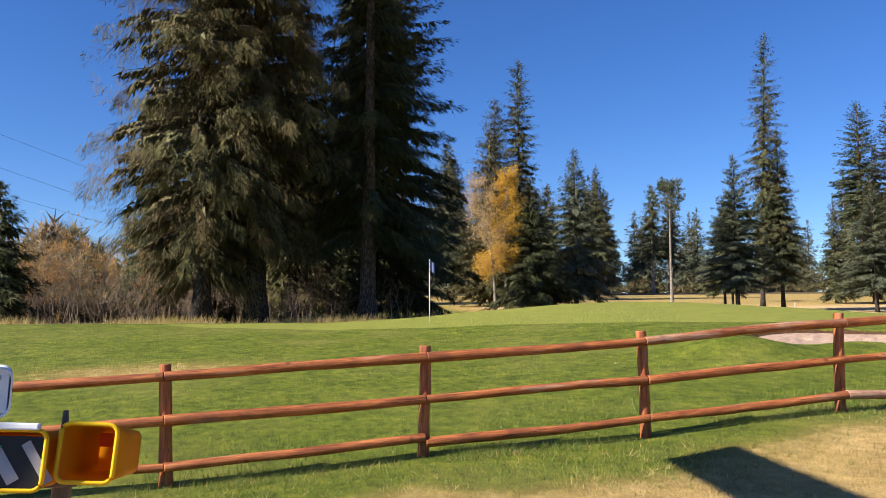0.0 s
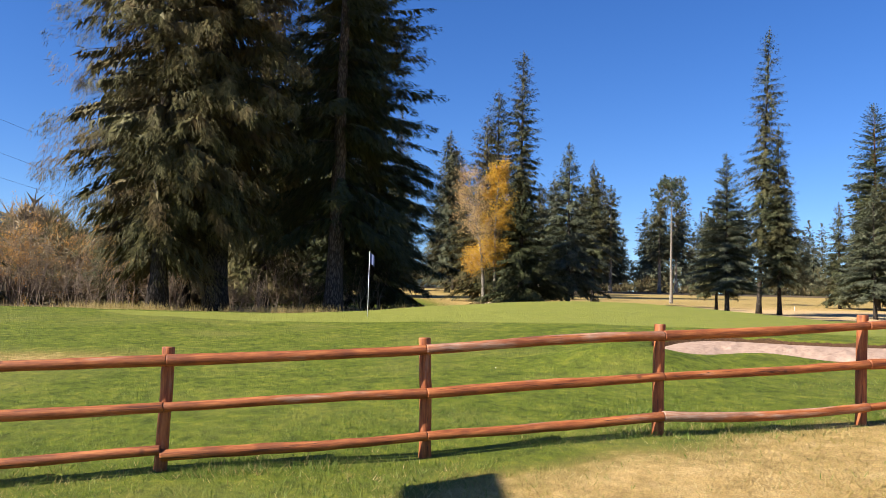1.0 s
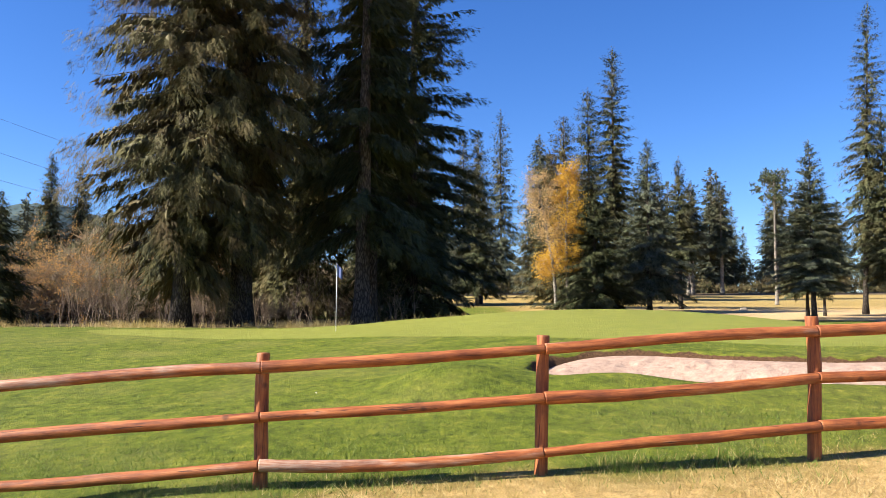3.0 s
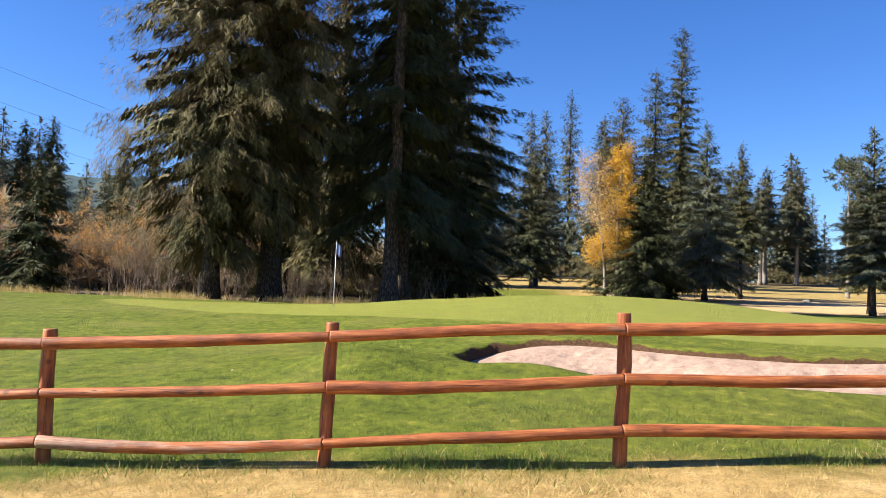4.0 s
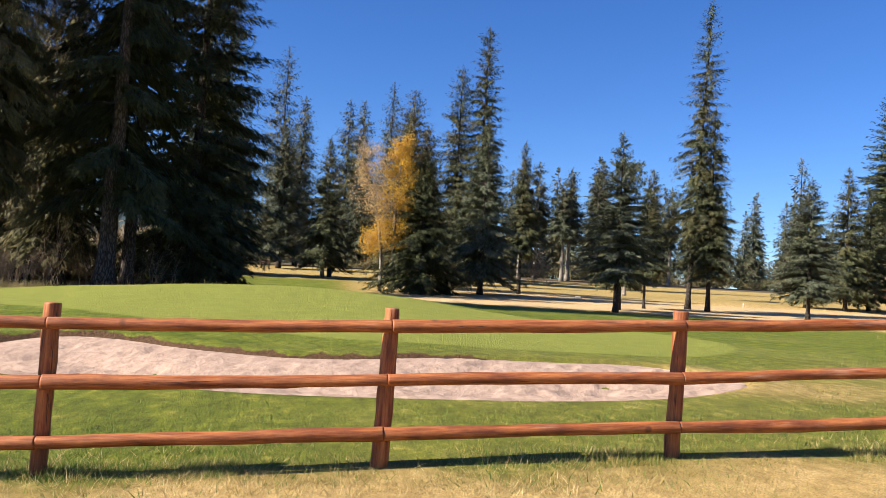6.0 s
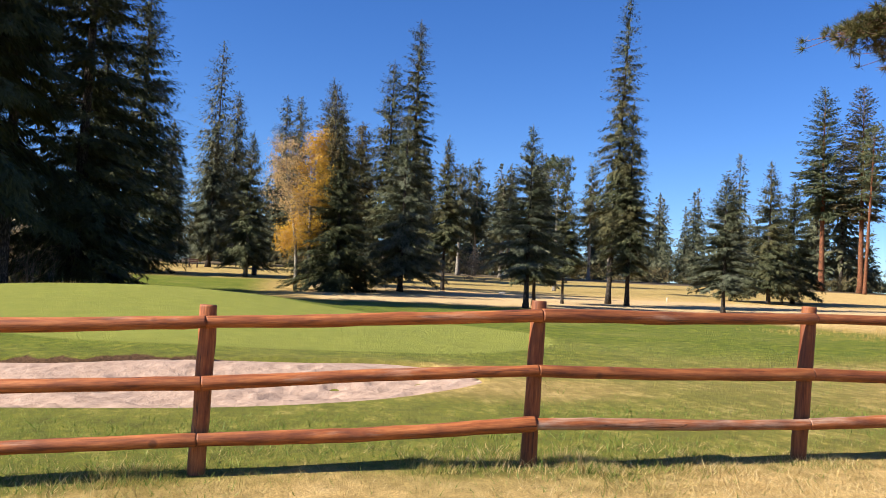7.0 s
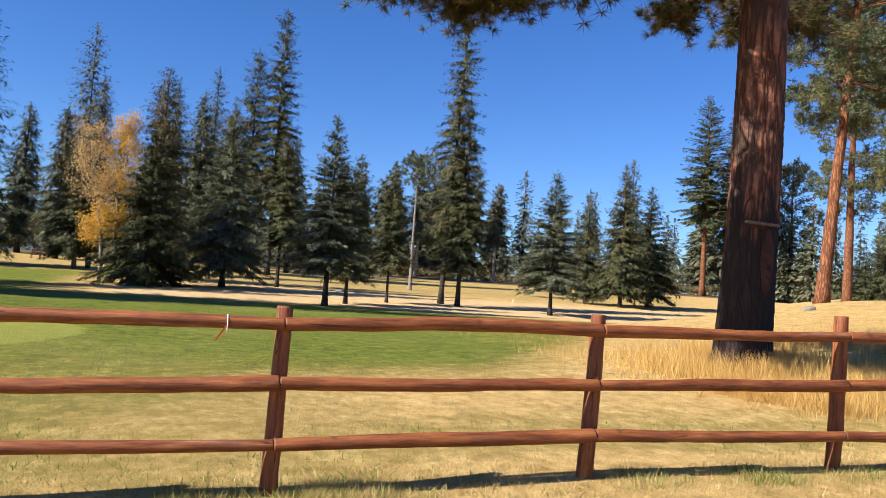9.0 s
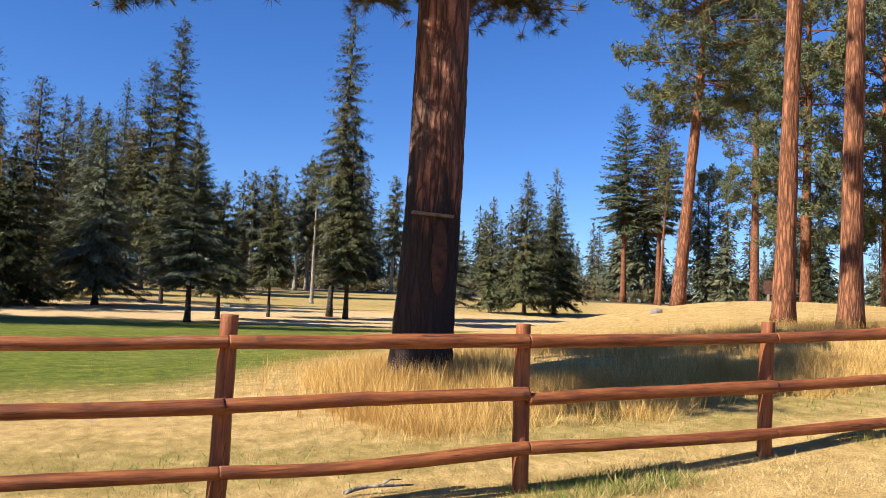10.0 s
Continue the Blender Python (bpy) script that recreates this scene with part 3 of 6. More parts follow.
def build_bunker():
    xs, ys = np.arange(7.2, 21.2, 0.1), np.arange(2.8, 9.2, 0.1)
    X, Y = np.meshgrid(xs, ys)
    d = outline_distance(X, Y, BUNKER)
    # draw the cells that straddle the edge in to it
    gx = (outline_distance(X + 0.02, Y, BUNKER) - outline_distance(X - 0.02, Y, BUNKER)) / 0.04
    gy = (outline_distance(X, Y + 0.02, BUNKER) - outline_distance(X, Y - 0.02, BUNKER)) / 0.04
    push = np.where((d > -0.05) & (d < 0.16), d, 0)
    X2, Y2 = X - gx * push, Y - gy * push
    d2 = outline_distance(X2, Y2, BUNKER)
    rng = np.random.default_rng(5)
    Z = sand_height(X2, Y2, np.minimum(d2, 0)) + 0.014 * rng.standard_normal(X.shape) * ss(0, 0.5, -d2)
    # footprints and rake scars
    for _ in range(210):
        cx, cy, r, deep = rng.uniform(7.6, 20.6), rng.uniform(3.0, 8.8), rng.uniform(0.1, 0.24), rng.uniform(0.02, 0.06)
        q = ((X2 - cx) ** 2 + (Y2 - cy) ** 2) / r ** 2
        Z = Z + deep * (0.5 * np.exp(-((q - 1.6) ** 2)) - np.exp(-q)) * ss(0, 0.3, -d2)
    nx = len(xs)
    keep = d < 0.16
    i, j = np.meshgrid(np.arange(len(ys) - 1), np.arange(nx - 1), indexing="ij")
    ok = (keep[:-1, :-1] & keep[1:, :-1] & keep[:-1, 1:] & keep[1:, 1:]).ravel()
    a = (i * nx + j).ravel()[ok]
    tris = np.concatenate([np.stack([a, a + 1, a + nx + 1], 1), np.stack([a, a + nx + 1, a + nx], 1)])
    me = fast_mesh("sand_bunker", np.stack([X2, Y2, Z], -1).reshape(-1, 3), tris, SAND, True)
    return tagged(new("sand_bunker", me), "pale pinkish sand bunker cut into the turf below the green", "bunker", kind="structure")


def build_lip():
    """The turf edge round the bunker: a rough cut bank, then grass rolling back to the lawn."""
    rng = np.random.default_rng(6)
    line = np.array(BUNKER)
    seg = np.linalg.norm(np.diff(np.vstack([line, line[:1]]), axis=0), axis=1)
    along = np.append(0, np.cumsum(seg))
    t = np.arange(0, along[-1], 0.06)
    px, py = np.interp(t, along, np.append(line[:, 0], line[0, 0])), np.interp(t, along, np.append(line[:, 1], line[0, 1]))
    tx, ty = np.gradient(px), np.gradient(py)
    ln = np.hypot(tx, ty) + 1e-9
    nx, ny = ty / ln, -tx / ln
    if outline_distance(px[:1] + 0.05 * nx[:1], py[:1] + 0.05 * ny[:1], BUNKER)[0] < 0:
        nx, ny = -nx, -ny
    n = len(t)
    rough = np.convolve(rng.standard_normal(n + 8), np.ones(5) / 5, "same")[:n]
    back = ss(-0.6, 0.4, py - (6.2 - 0.2 * (px - 8)))
    rings = []
    for off, lift, jit in ((-0.06, None, 0.0), (0.005, 0.0, 0.5), (0.05, 0.03, 1.0), (0.22, 0.035, 0.6), (0.5, 0.02, 0.2), (0.85, 0.004, 0.0), (1.1, -0.05, 0.0)):
        x, y = px + nx * (off + 0.05 * jit * rough * back), py + ny * (off + 0.05 * jit * rough * back)
        base = terrain(x, y)
        low = sand_height(px, py, 0 * px) - 0.03
        z = low if lift is None else np.where(lift == 0.0, low * 0.4 + 0.6 * base, base + lift * (0.3 + 0.7 * back)) + 0.02 * jit * rough * back
        rings.append(np.stack([x, y, z], -1))
    v = np.concatenate(rings)
    j = np.arange(n)
    tris = []
    for r in range(len(rings) - 1):
        a, b = r * n + j, r * n + (j + 1) % n
        tris += [np.stack([a, b, b + n], 1), np.stack([a, b + n, a + n], 1)]
    me = fast_mesh("bunker_lip", v, np.concatenate(tris), GROUND_MAT)
    cut = back * (1 - ss(15.8, 18.2, px))
    soil = np.concatenate([np.full(n, 1.0) * cut, np.full(n, 1.0) * cut, (0.35 + 0.3 * rough) * cut, 0.0 * back] + [np.zeros(n)] * 3)
    paint_zones(me, v[:, 0], v[:, 1], soil)
    return tagged(new("bunker_lip", me), "ragged turf lip with bare soil round the bunker", "bunker edge", kind="structure")


build_ground()
build_bunker()
build_lip()


def build_hill():
    """A far wooded ridge beyond the trees."""
    rng = np.random.default_rng(9)
    xs = np.linspace(-900, 500, 240)
    ys = np.linspace(480, 900, 60)
    X, Y = np.meshgrid(xs, ys)
    crest = 95 * np.exp(-(((X + 420) / 260) ** 2)) + 30 * np.exp(-(((X - 60) / 330) ** 2)) + 6 * np.sin(X / 47) + 4 * np.sin(X / 21 + 1)
    Z = 2 + crest * ss(480, 640, Y) + rng.uniform(0, 5, X.shape)
    nx = len(xs)
    i, j = np.meshgrid(np.arange(len(ys) - 1), np.arange(nx - 1), indexing="ij")
    a = (i * nx + j).ravel()
    tris = np.concatenate([np.stack([a, a + 1, a + nx + 1], 1), np.stack([a, a + nx + 1, a + nx], 1)])
    tagged(new("backdrop", fast_mesh("backdrop", np.stack([X, Y, Z], -1).reshape(-1, 3), tris, HILL)), "distant wooded ridge, dark blue-green", "hill", kind="structure")


build_hill()


# ---- fence ----
def log_object(name, p0, p1, r0, r1, parent, seed, label="", bow=0.0, sides=12, rings=9, rough=0.015, mat=None):
    """A hand-peeled log from p0 to p1, built along its own x axis: knots, flats and a wandering line."""
    rng = np.random.default_rng(seed)
    p0, p1 = Vector(p0), Vector(p1)
    length = (p1 - p0).length
    s = np.linspace(0, 1, rings)
    pts = np.stack([s * length, 0.0025 * np.cumsum(rng.standard_normal(rings)) * np.sin(np.pi * s), bow * np.sin(np.pi * s) + 0.0022 * np.cumsum(rng.standard_normal(rings)) * np.sin(np.pi * s)], 1)
    ang = np.linspace(0, 2 * np.pi, sides, endpoint=False)
    rad = (r0 + (r1 - r0) * s)[:, None] * (1 + rough * rng.standard_normal((rings, sides)) + 0.035 * np.sin(ang * 2 + rng.uniform(0, 6))[None] + 0.03 * np.sin(s * length * 3.1 + rng.uniform(0, 6))[:, None])
    for _ in range(rng.integers(1, 4)):
        rad += 0.007 * np.exp(-((s[:, None] - rng.random()) * length / 0.09) ** 2) * np.exp(-2 * (1 - np.cos(ang - rng.uniform(0, 6.28))))[None]
    # worn ends
    pts = np.concatenate([pts[:1], pts[:1] + [[0.012, 0, 0]], pts[1:-1], pts[-1:] - [[0.012, 0, 0]], pts[-1:]])
    rad = np.concatenate([rad[:1] * 0.97, rad[:1], rad[1:-1], rad[-1:], rad[-1:] * 0.97])
    v, t = tube_arrays(pts, rad, sides)
    ob = array_part(name, v, t, mat or LOG_STAIN, parent, label, True)
    axis = (p1 - p0).normalized()
    side = Vector((0, 0, 1)).cross(axis)
    side = side.normalized() if side.length > 1e-3 else Vector((0, 1, 0))
    m = Matrix((axis, side, axis.cross(side))).transposed().to_4x4()
    ob.matrix_basis = Matrix.Translation(p0) @ m
    return ob


def build_fence():
    """Posts with their three rails; each post: foot and head along the line, depth, head's height, the rails' heights."""
    fence = tagged(new("fence"), "three-rail fence of round rust-stained logs on round posts", "fence")
    posts = {
        -2: (-7.75, -7.75, 0.66, 0.66, (0.54, 0.11, -0.31)), -1: (-5.25, -5.25, 0.62, 0.80, (0.68, 0.26, -0.18)),
        0: (-2.71, -2.74, 0.57, 0.934, (0.819, 0.399, -0.043)), 1: (-0.17, -0.15, 0.52, 1.085, (0.965, 0.537, 0.125)),
        2: (2.31, 2.27, 0.39, 1.222, (1.109, 0.686, 0.277)), 3: (4.74, 4.745, 0.27, 1.414, (1.294, 0.877, 0.474)),
        4: (7.15, 7.175, 0.23, 1.571, (1.455, 1.034, 0.572)), 5: (9.61, 9.615, 0.24, 1.748, (1.612, 1.205, 0.778)),
        6: (12.09, 12.1, 0.27, 1.85, (1.707, 1.291, 0.867)), 7: (14.53, 14.555, 0.32, 1.953, (1.817, 1.409, 1.003)),
        8: (16.93, 16.945, 0.36, 2.07, (1.952, 1.524, 1.132)), 9: (19.4, 19.43, 0.4, 2.217, (2.105, 1.681, 1.277)),
        10: (21.84, 21.89, 0.5, 2.285, (2.184, 1.715, 1.3)), 11: (24.29, 24.34, 0.51, 2.352, (2.234, 1.801, 1.41)),
        12: (26.72, 26.735, 0.52, 2.42, (2.298, 1.893, 1.475)), 13: (29.13, 29.165, 0.51, 2.509, (2.384, 1.965, 1.582)),
        14: (31.55, 31.565, 0.57, 2.637, (2.457, 2.036, 1.605)), 15: (33.775, 33.74, 0.52, 2.652, (2.526, 2.114, 1.735)),
        16: (36.08, 36.09, 0.52, 2.754, (2.618, 2.205, 1.819)), 17: (38.5, 38.5, 0.52, 2.9, (2.77, 2.36, 1.96)),
        18: (40.9, 40.92, 0.52, 3.05, (2.92, 2.51, 2.11)), 19: (43.3, 43.3, 0.52, 3.17, (3.04, 2.63, 2.23)),
    }
    # where a rail's end sits lower than its neighbour's on the same post, and rails that sag
    step = {(1, 2): (0.025, -0.025), (15, 1): (0.022, -0.022), (5, 2): (0.0, 0.01)}
    sag = {(3, 2): -0.045, (14, 2): -0.035, (9, 1): -0.02, (10, 1): -0.03, (2, 0): 0.012, (4, 1): -0.012}
    rng = np.random.default_rng(3)
    for k, (foot, head, y, top, heights) in posts.items():
        base = float(terrain(foot, y))
        deep = 0.25 / max(0.5, top - base)
        log_object("post", (foot - (head - foot) * deep, y + 0.035, base - 0.25), (head, y, top), 0.064 + rng.normal(0, 0.004), 0.057, fence, 100 + k, sides=16, rings=12, rough=0.03, mat=LOG_DARK if k > 8 else LOG_STAIN)
    for k in range(-2, 19):
        foot, head, ya, ta, za = posts[k]
        foot2, head2, yb, tb, zb = posts[k + 1]
        for r in range(3):
            xa, xb = (f + (h - f) * (z[r] - t + 1.2) / 1.2 for f, h, z, t in ((foot, head, za, ta), (foot2, head2, zb, tb)))
            thin, thick = 0.045 + 0.003 * math.sin(3.7 * k + r), 0.052 + 0.004 * math.sin(2.9 * k + 2 * r)
            if (k + r) % 2:
                thin, thick = thick, thin
            # rails are nailed to the posts' near side and meet end to end
            off = 0.085
            log_object("rail", (xa + 0.0015, ya - off, za[r] + step.get((k, r), (0, 0))[1]), (xb - 0.0015, yb - off, zb[r] + step.get((k + 1, r), (0, 0))[0]), thin, thick, fence, 500 + 10 * k + r,
                       "weathered rail with bare grey wood showing" if (k in (3, 9) and r == 2) else "", bow=0.006 * math.sin(5.3 * k + 3.1 * r) + sag.get((k, r), 0.0), sides=16, rings=17, rough=0.012,
                       mat=LOG_WORN if (k, r) in ((3, 2), (2, 0), (9, 2), (10, 2)) else LOG_DARK if k > 8 else LOG_STAIN)
    return fence


build_fence()


# ---- trees ----
FEATHER = {
    # a shoot with four needled side shoots, a shoot with two, a slim far sprig, an inner one, a leaf
    5: (np.array([(0, -.035, 0), (0, .035, 0), (1, 0, -.05), (.08, 0, 0), (.2, 0, 0), (.5, .42, -.08), (.5, -.42, -.08), (.4, 0, 0), (.52, 0, 0), (.86, .34, -.1), (.86, -.34, -.1)]),
        np.array([(0, 1, 2), (3, 4, 5), (3, 6, 4), (7, 8, 9), (7, 10, 8)])),
    3: (np.array([(0, -.06, 0), (0, .06, 0), (1, 0, -.06), (.08, 0, 0), (.3, 0, 0), (.72, .5, -.1), (.72, -.5, -.1)]),
        np.array([(0, 1, 2), (3, 4, 5), (3, 6, 4)])),
    2: (np.array([(0, 0, 0), (.45, .2, -.04), (1, 0, -.08), (.45, -.2, -.04)]), np.array([(0, 1, 2), (0, 2, 3)])),
    0: (np.array([(0, -.26, 0), (0, .26, 0), (1, 0, -.08)]), np.array([(0, 1, 2)])),
    1: (np.array([(0, 0, 0), (.5, .3, -.04), (1, 0, -.08), (.5, -.3, -.04)]), np.array([(0, 1, 2), (0, 2, 3)])),
}


def unit(v):
    return v / (np.linalg.norm(v, axis=-1, keepdims=True) + 1e-9)


def sprays(pos, way, side, length, width, kind):
    """Sprigs of needles at pos, along way, opened out towards side."""
    tv, tt = FEATHER[kind]
    way = unit(way)
    side = unit(side - (side * way).sum(-1, keepdims=True) * way)
    nrm = np.cross(way, side)
    v = (pos[:, None] + tv[None, :, :1] * (length[:, None, None] * way[:, None]) + tv[None, :, 1:2] * (width[:, None, None] * side[:, None])
         + tv[None, :, 2:] * (length[:, None, None] * nrm[:, None]))
    k = len(tv)
    t = tt[None] + (np.arange(len(pos)) * k)[:, None, None]
    return v.reshape(-1, 3), t.reshape(-1, 3)


def thing_at(name, x, y, label, category="tree", group="", sink=0.08, turn=0.0):
    ob = tagged(new(name), label, category, group)
    ob.matrix_basis = pose(x, y, float(terrain(x, y)) - sink, 0, 0, turn)
    return ob


def trunk_arrays(H, r, rng, lean=(0.0, 0.0), sides=10, rings=14, flare=0.5, wobble=0.02, top=0.06):
    s = np.linspace(0, 1, rings) ** 1.3
    wander = np.cumsum(rng.standard_normal((rings, 2)), 0) * wobble * r
    pts = np.stack([lean[0] * s * H + wander[:, 0] * s, lean[1] * s * H + wander[:, 1] * s, s * H], 1)
    rad = r * ((1 - s) ** 0.85 * (1 - top) + top) * (1 + flare * np.exp(-s * H / 0.55))
    rad = rad[:, None] * (1 + 0.06 * rng.standard_normal((rings, sides)))
    return tube_arrays(pts, rad, sides, True), (lambda z: np.stack([lean[0] * z, lean[1] * z, z], -1))


def conifer(name, x, y, H, R, mat, label, clear=1.0, n=9000, kind=3, size=0.5, power=0.8, droop=0.45, hang=0.35, gap=None, trunk_r=None, lean=(0, 0), seed=1,
            ragged=0.2, whorl=0.32, per=7, bark=None, group="", waist=0.0, skew=0.0, slim=0.58, foot=0.72, skew_y=0.0):
    """A spruce or fir: a trunk with whorls of drooping limbs, each limb set with flat sprigs."""
    rng = np.random.default_rng(seed)
    tree = thing_at(name, x, y, label, group=group)
    trunk_r = trunk_r or 0.011 * H + 0.03
    (tv, tt), axis = trunk_arrays(H * 0.985, trunk_r, rng, lean, 10 if kind > 2 else 6, 12)
    levels = np.arange(clear, H * 0.985, whorl * max(1.0, H / 24))
    z0 = np.repeat(levels, per) + rng.uniform(-0.45, 0.45, len(levels) * per) * whorl * max(1.0, H / 24)
    az = rng.uniform(0, 2 * np.pi, len(z0))
    if gap is not None:
        off = np.abs((az - gap[0] + np.pi) % (2 * np.pi) - np.pi)
        keep = (off > gap[1]) | (rng.random(len(az)) < gap[2]) | (z0 > H * gap[3])
        z0, az = z0[keep], az[keep]
    rel = np.clip((z0 - clear) / (H - clear), 0, 1)
    prof = (1 - rel) ** power * (foot + (1 - foot) * ss(0, 0.18, rel)) * (1 - waist * np.sin(np.pi * rel) ** 2)
    L = R * prof * (1 + ragged * rng.standard_normal(len(z0))).clip(0.35, 1.16) + 0.02 * R + 0.1
    # whole stretches of limbs are shorter here and there
    L *= 1 - 0.25 * ragged * 2 * (np.sin(z0 * 1.9 + seed) * np.sin(az * 2 + z0 * 0.7 + seed) > 0.55)
    L *= 1 + skew * np.cos(az) + skew_y * np.sin(az)
    up = 0.75 * rel ** 1.5 + 0.05 - 0.25 * (1 - rel) * droop
    bend = droop * (1 - 0.6 * rel)
    # the top of a very tall tree is sparser
    lofty = z0 > 0.4 * (y + 7) + 3
    weight = L ** 1.25 * np.where(lofty, 0.12, 1.0)
    pick = rng.choice(len(z0), n, p=weight / weight.sum())
    s = 1 - rng.random(n) ** 1.35 * 0.88
    l = L[pick]

    def limb(q, sv):
        rad = L[q] * sv
        zz = z0[q] + L[q] * (up[q] * sv - bend[q] * sv ** 2 + 0.28 * bend[q] * sv ** 4)
        a = az[q] + 0.12 * np.sin(sv * 4 + q)
        c = axis(z0[q])
        return np.stack([c[:, 0] + rad * np.cos(a), c[:, 1] + rad * np.sin(a), zz], -1)

    # the sprigs gather in clumps along each limb
    m = 13
    cs = 1 - rng.random((len(z0), m)) ** 1.35 * 0.88
    cside = rng.uniform(-1, 1, (len(z0), m))
    which = rng.integers(0, m, n)
    s = (cs[pick, which] + (0.07 + 0.1 * size / l) * rng.standard_normal(n)).clip(0.08, 1.03)
    p = limb(pick, s)
    out = np.stack([np.cos(az[pick]), np.sin(az[pick]), np.zeros(n)], -1)
    perp = np.stack([-np.sin(az[pick]), np.cos(az[pick]), np.zeros(n)], -1)
    lat = (cside[pick, which] + 0.22 * rng.standard_normal(n)).clip(-1.2, 1.2)
    sgn = np.sign(lat)
    spread = (0.3 * l * (1.03 - s) ** 0.75 + 0.1 * size) * np.abs(lat)
    p = p + perp * (sgn * spread)[:, None]
    p[:, 2] -= spread * hang * 0.9 + (0.3 + 0.6 * hang + 2.0 * max(0.0, hang - 0.4)) * size * rng.random(n) ** 1.3 - 0.15 * size
    way = out * (0.9 - 0.55 * hang + 0.4 * rng.random((n, 1))) + perp * (sgn * (0.15 + 0.6 * rng.random(n)))[:, None] + 0.26 * rng.standard_normal((n, 3))
    way[:, 2] += 0.55 * rel[pick] - 0.22 - hang * (0.35 + 1.0 * rng.random(n))
    side = perp + 0.3 * rng.standard_normal((n, 3))
    ln = size * (0.55 + 0.8 * rng.random(n)) * (0.55 + 0.6 * (1 - rel[pick])) * np.where(lofty[pick], 2.0, 1.0)
    cv, ct = sprays(p, way, side, ln, ln * slim, kind)
    # the dense inside of the crown
    k = int(n * (0.5 if kind == 5 else 0.82))
    q = rng.choice(len(z0), k, p=weight / weight.sum())
    sq = 0.1 + 0.68 * rng.random(k)
    ip = limb(q, sq)
    ip[:, 2] -= (0.2 + 0.6 * hang) * size * rng.random(k)
    io = np.stack([np.cos(az[q]), np.sin(az[q]), -0.5 - hang + 0 * sq], -1) + 0.4 * rng.standard_normal((k, 3))
    il = size * (1.45 if kind == 5 else 1.05) * (0.6 + 0.6 * rng.random(k)) * (0.45 + 0.6 * (1 - rel[q])) * np.where(lofty[q], 1.6, 1.0)
    iv, it = sprays(ip, io, np.stack([-np.sin(az[q]), np.cos(az[q]), 0 * sq], -1) + 0.3 * rng.standard_normal((k, 3)), il, il * 0.9, 0)
    cv, ct = merged([(cv, ct), (iv, it)])
    # the leader
    m = 30
    zt = H * (0.955 + 0.045 * rng.random(m))
    lv, lt = sprays(axis(zt), np.stack([rng.standard_normal(m), rng.standard_normal(m), 1.2 + 0 * zt], -1), rng.standard_normal((m, 3)), np.full(m, size * 0.5), np.full(m, size * 0.25), kind)
    cv, ct = merged([(cv, ct), (lv, lt)])
    limbs = [(tv, tt)]
    for q in range(0, len(z0) if kind > 2 else 0, 2):
        sv = np.array([0.0, 0.35, 0.8])
        pts = limb(np.full(3, q), sv)
        limbs.append(tube_arrays(pts, np.array([1.0, 0.6, 0.15]) * (0.012 + 0.009 * L[q]), 3, False))
    v, t = merged(limbs)
    array_part("trunk", v, t, bark or BARK_SPRUCE, tree, smooth=True)
    array_part("crown", cv, ct, mat, tree)
    return tree


def tufts(centres, radius, per, rng, width=0.16, flat=1.0, up=0.35, single=False, lead=None):
    """Rounded tufts of long needles: spikes standing out from each centre."""
    n = len(centres) * per
    c = np.repeat(centres, per, 0)
    r = np.repeat(radius, per)
    d = unit(rng.standard_normal((n, 3)) * [1, 1, flat] + ([0, 0, up] if lead is None else np.repeat(lead, per, 0)))
    side = unit(np.cross(d, rng.standard_normal((n, 3))))
    ln = (r * (0.6 + 0.5 * rng.random(n)))[:, None]
    w = ln * width
    a = c + d * ln * 0.12
    if single:
        return np.stack([a - side * w * 0.5, a + side * w * 0.5, c + d * ln], 1).reshape(-1, 3), np.arange(3 * n).reshape(-1, 3)
    v = np.stack([a - side * w * 0.4, a + side * w * 0.4, c + d * ln * 0.72 + side * w * 0.5, c + d * ln, ], 1).reshape(-1, 3)
    k = np.arange(n) * 4
    t = np.concatenate([np.stack([k, k + 1, k + 2], 1), np.stack([k, k + 2, k + 3], 1)])
    return v, t


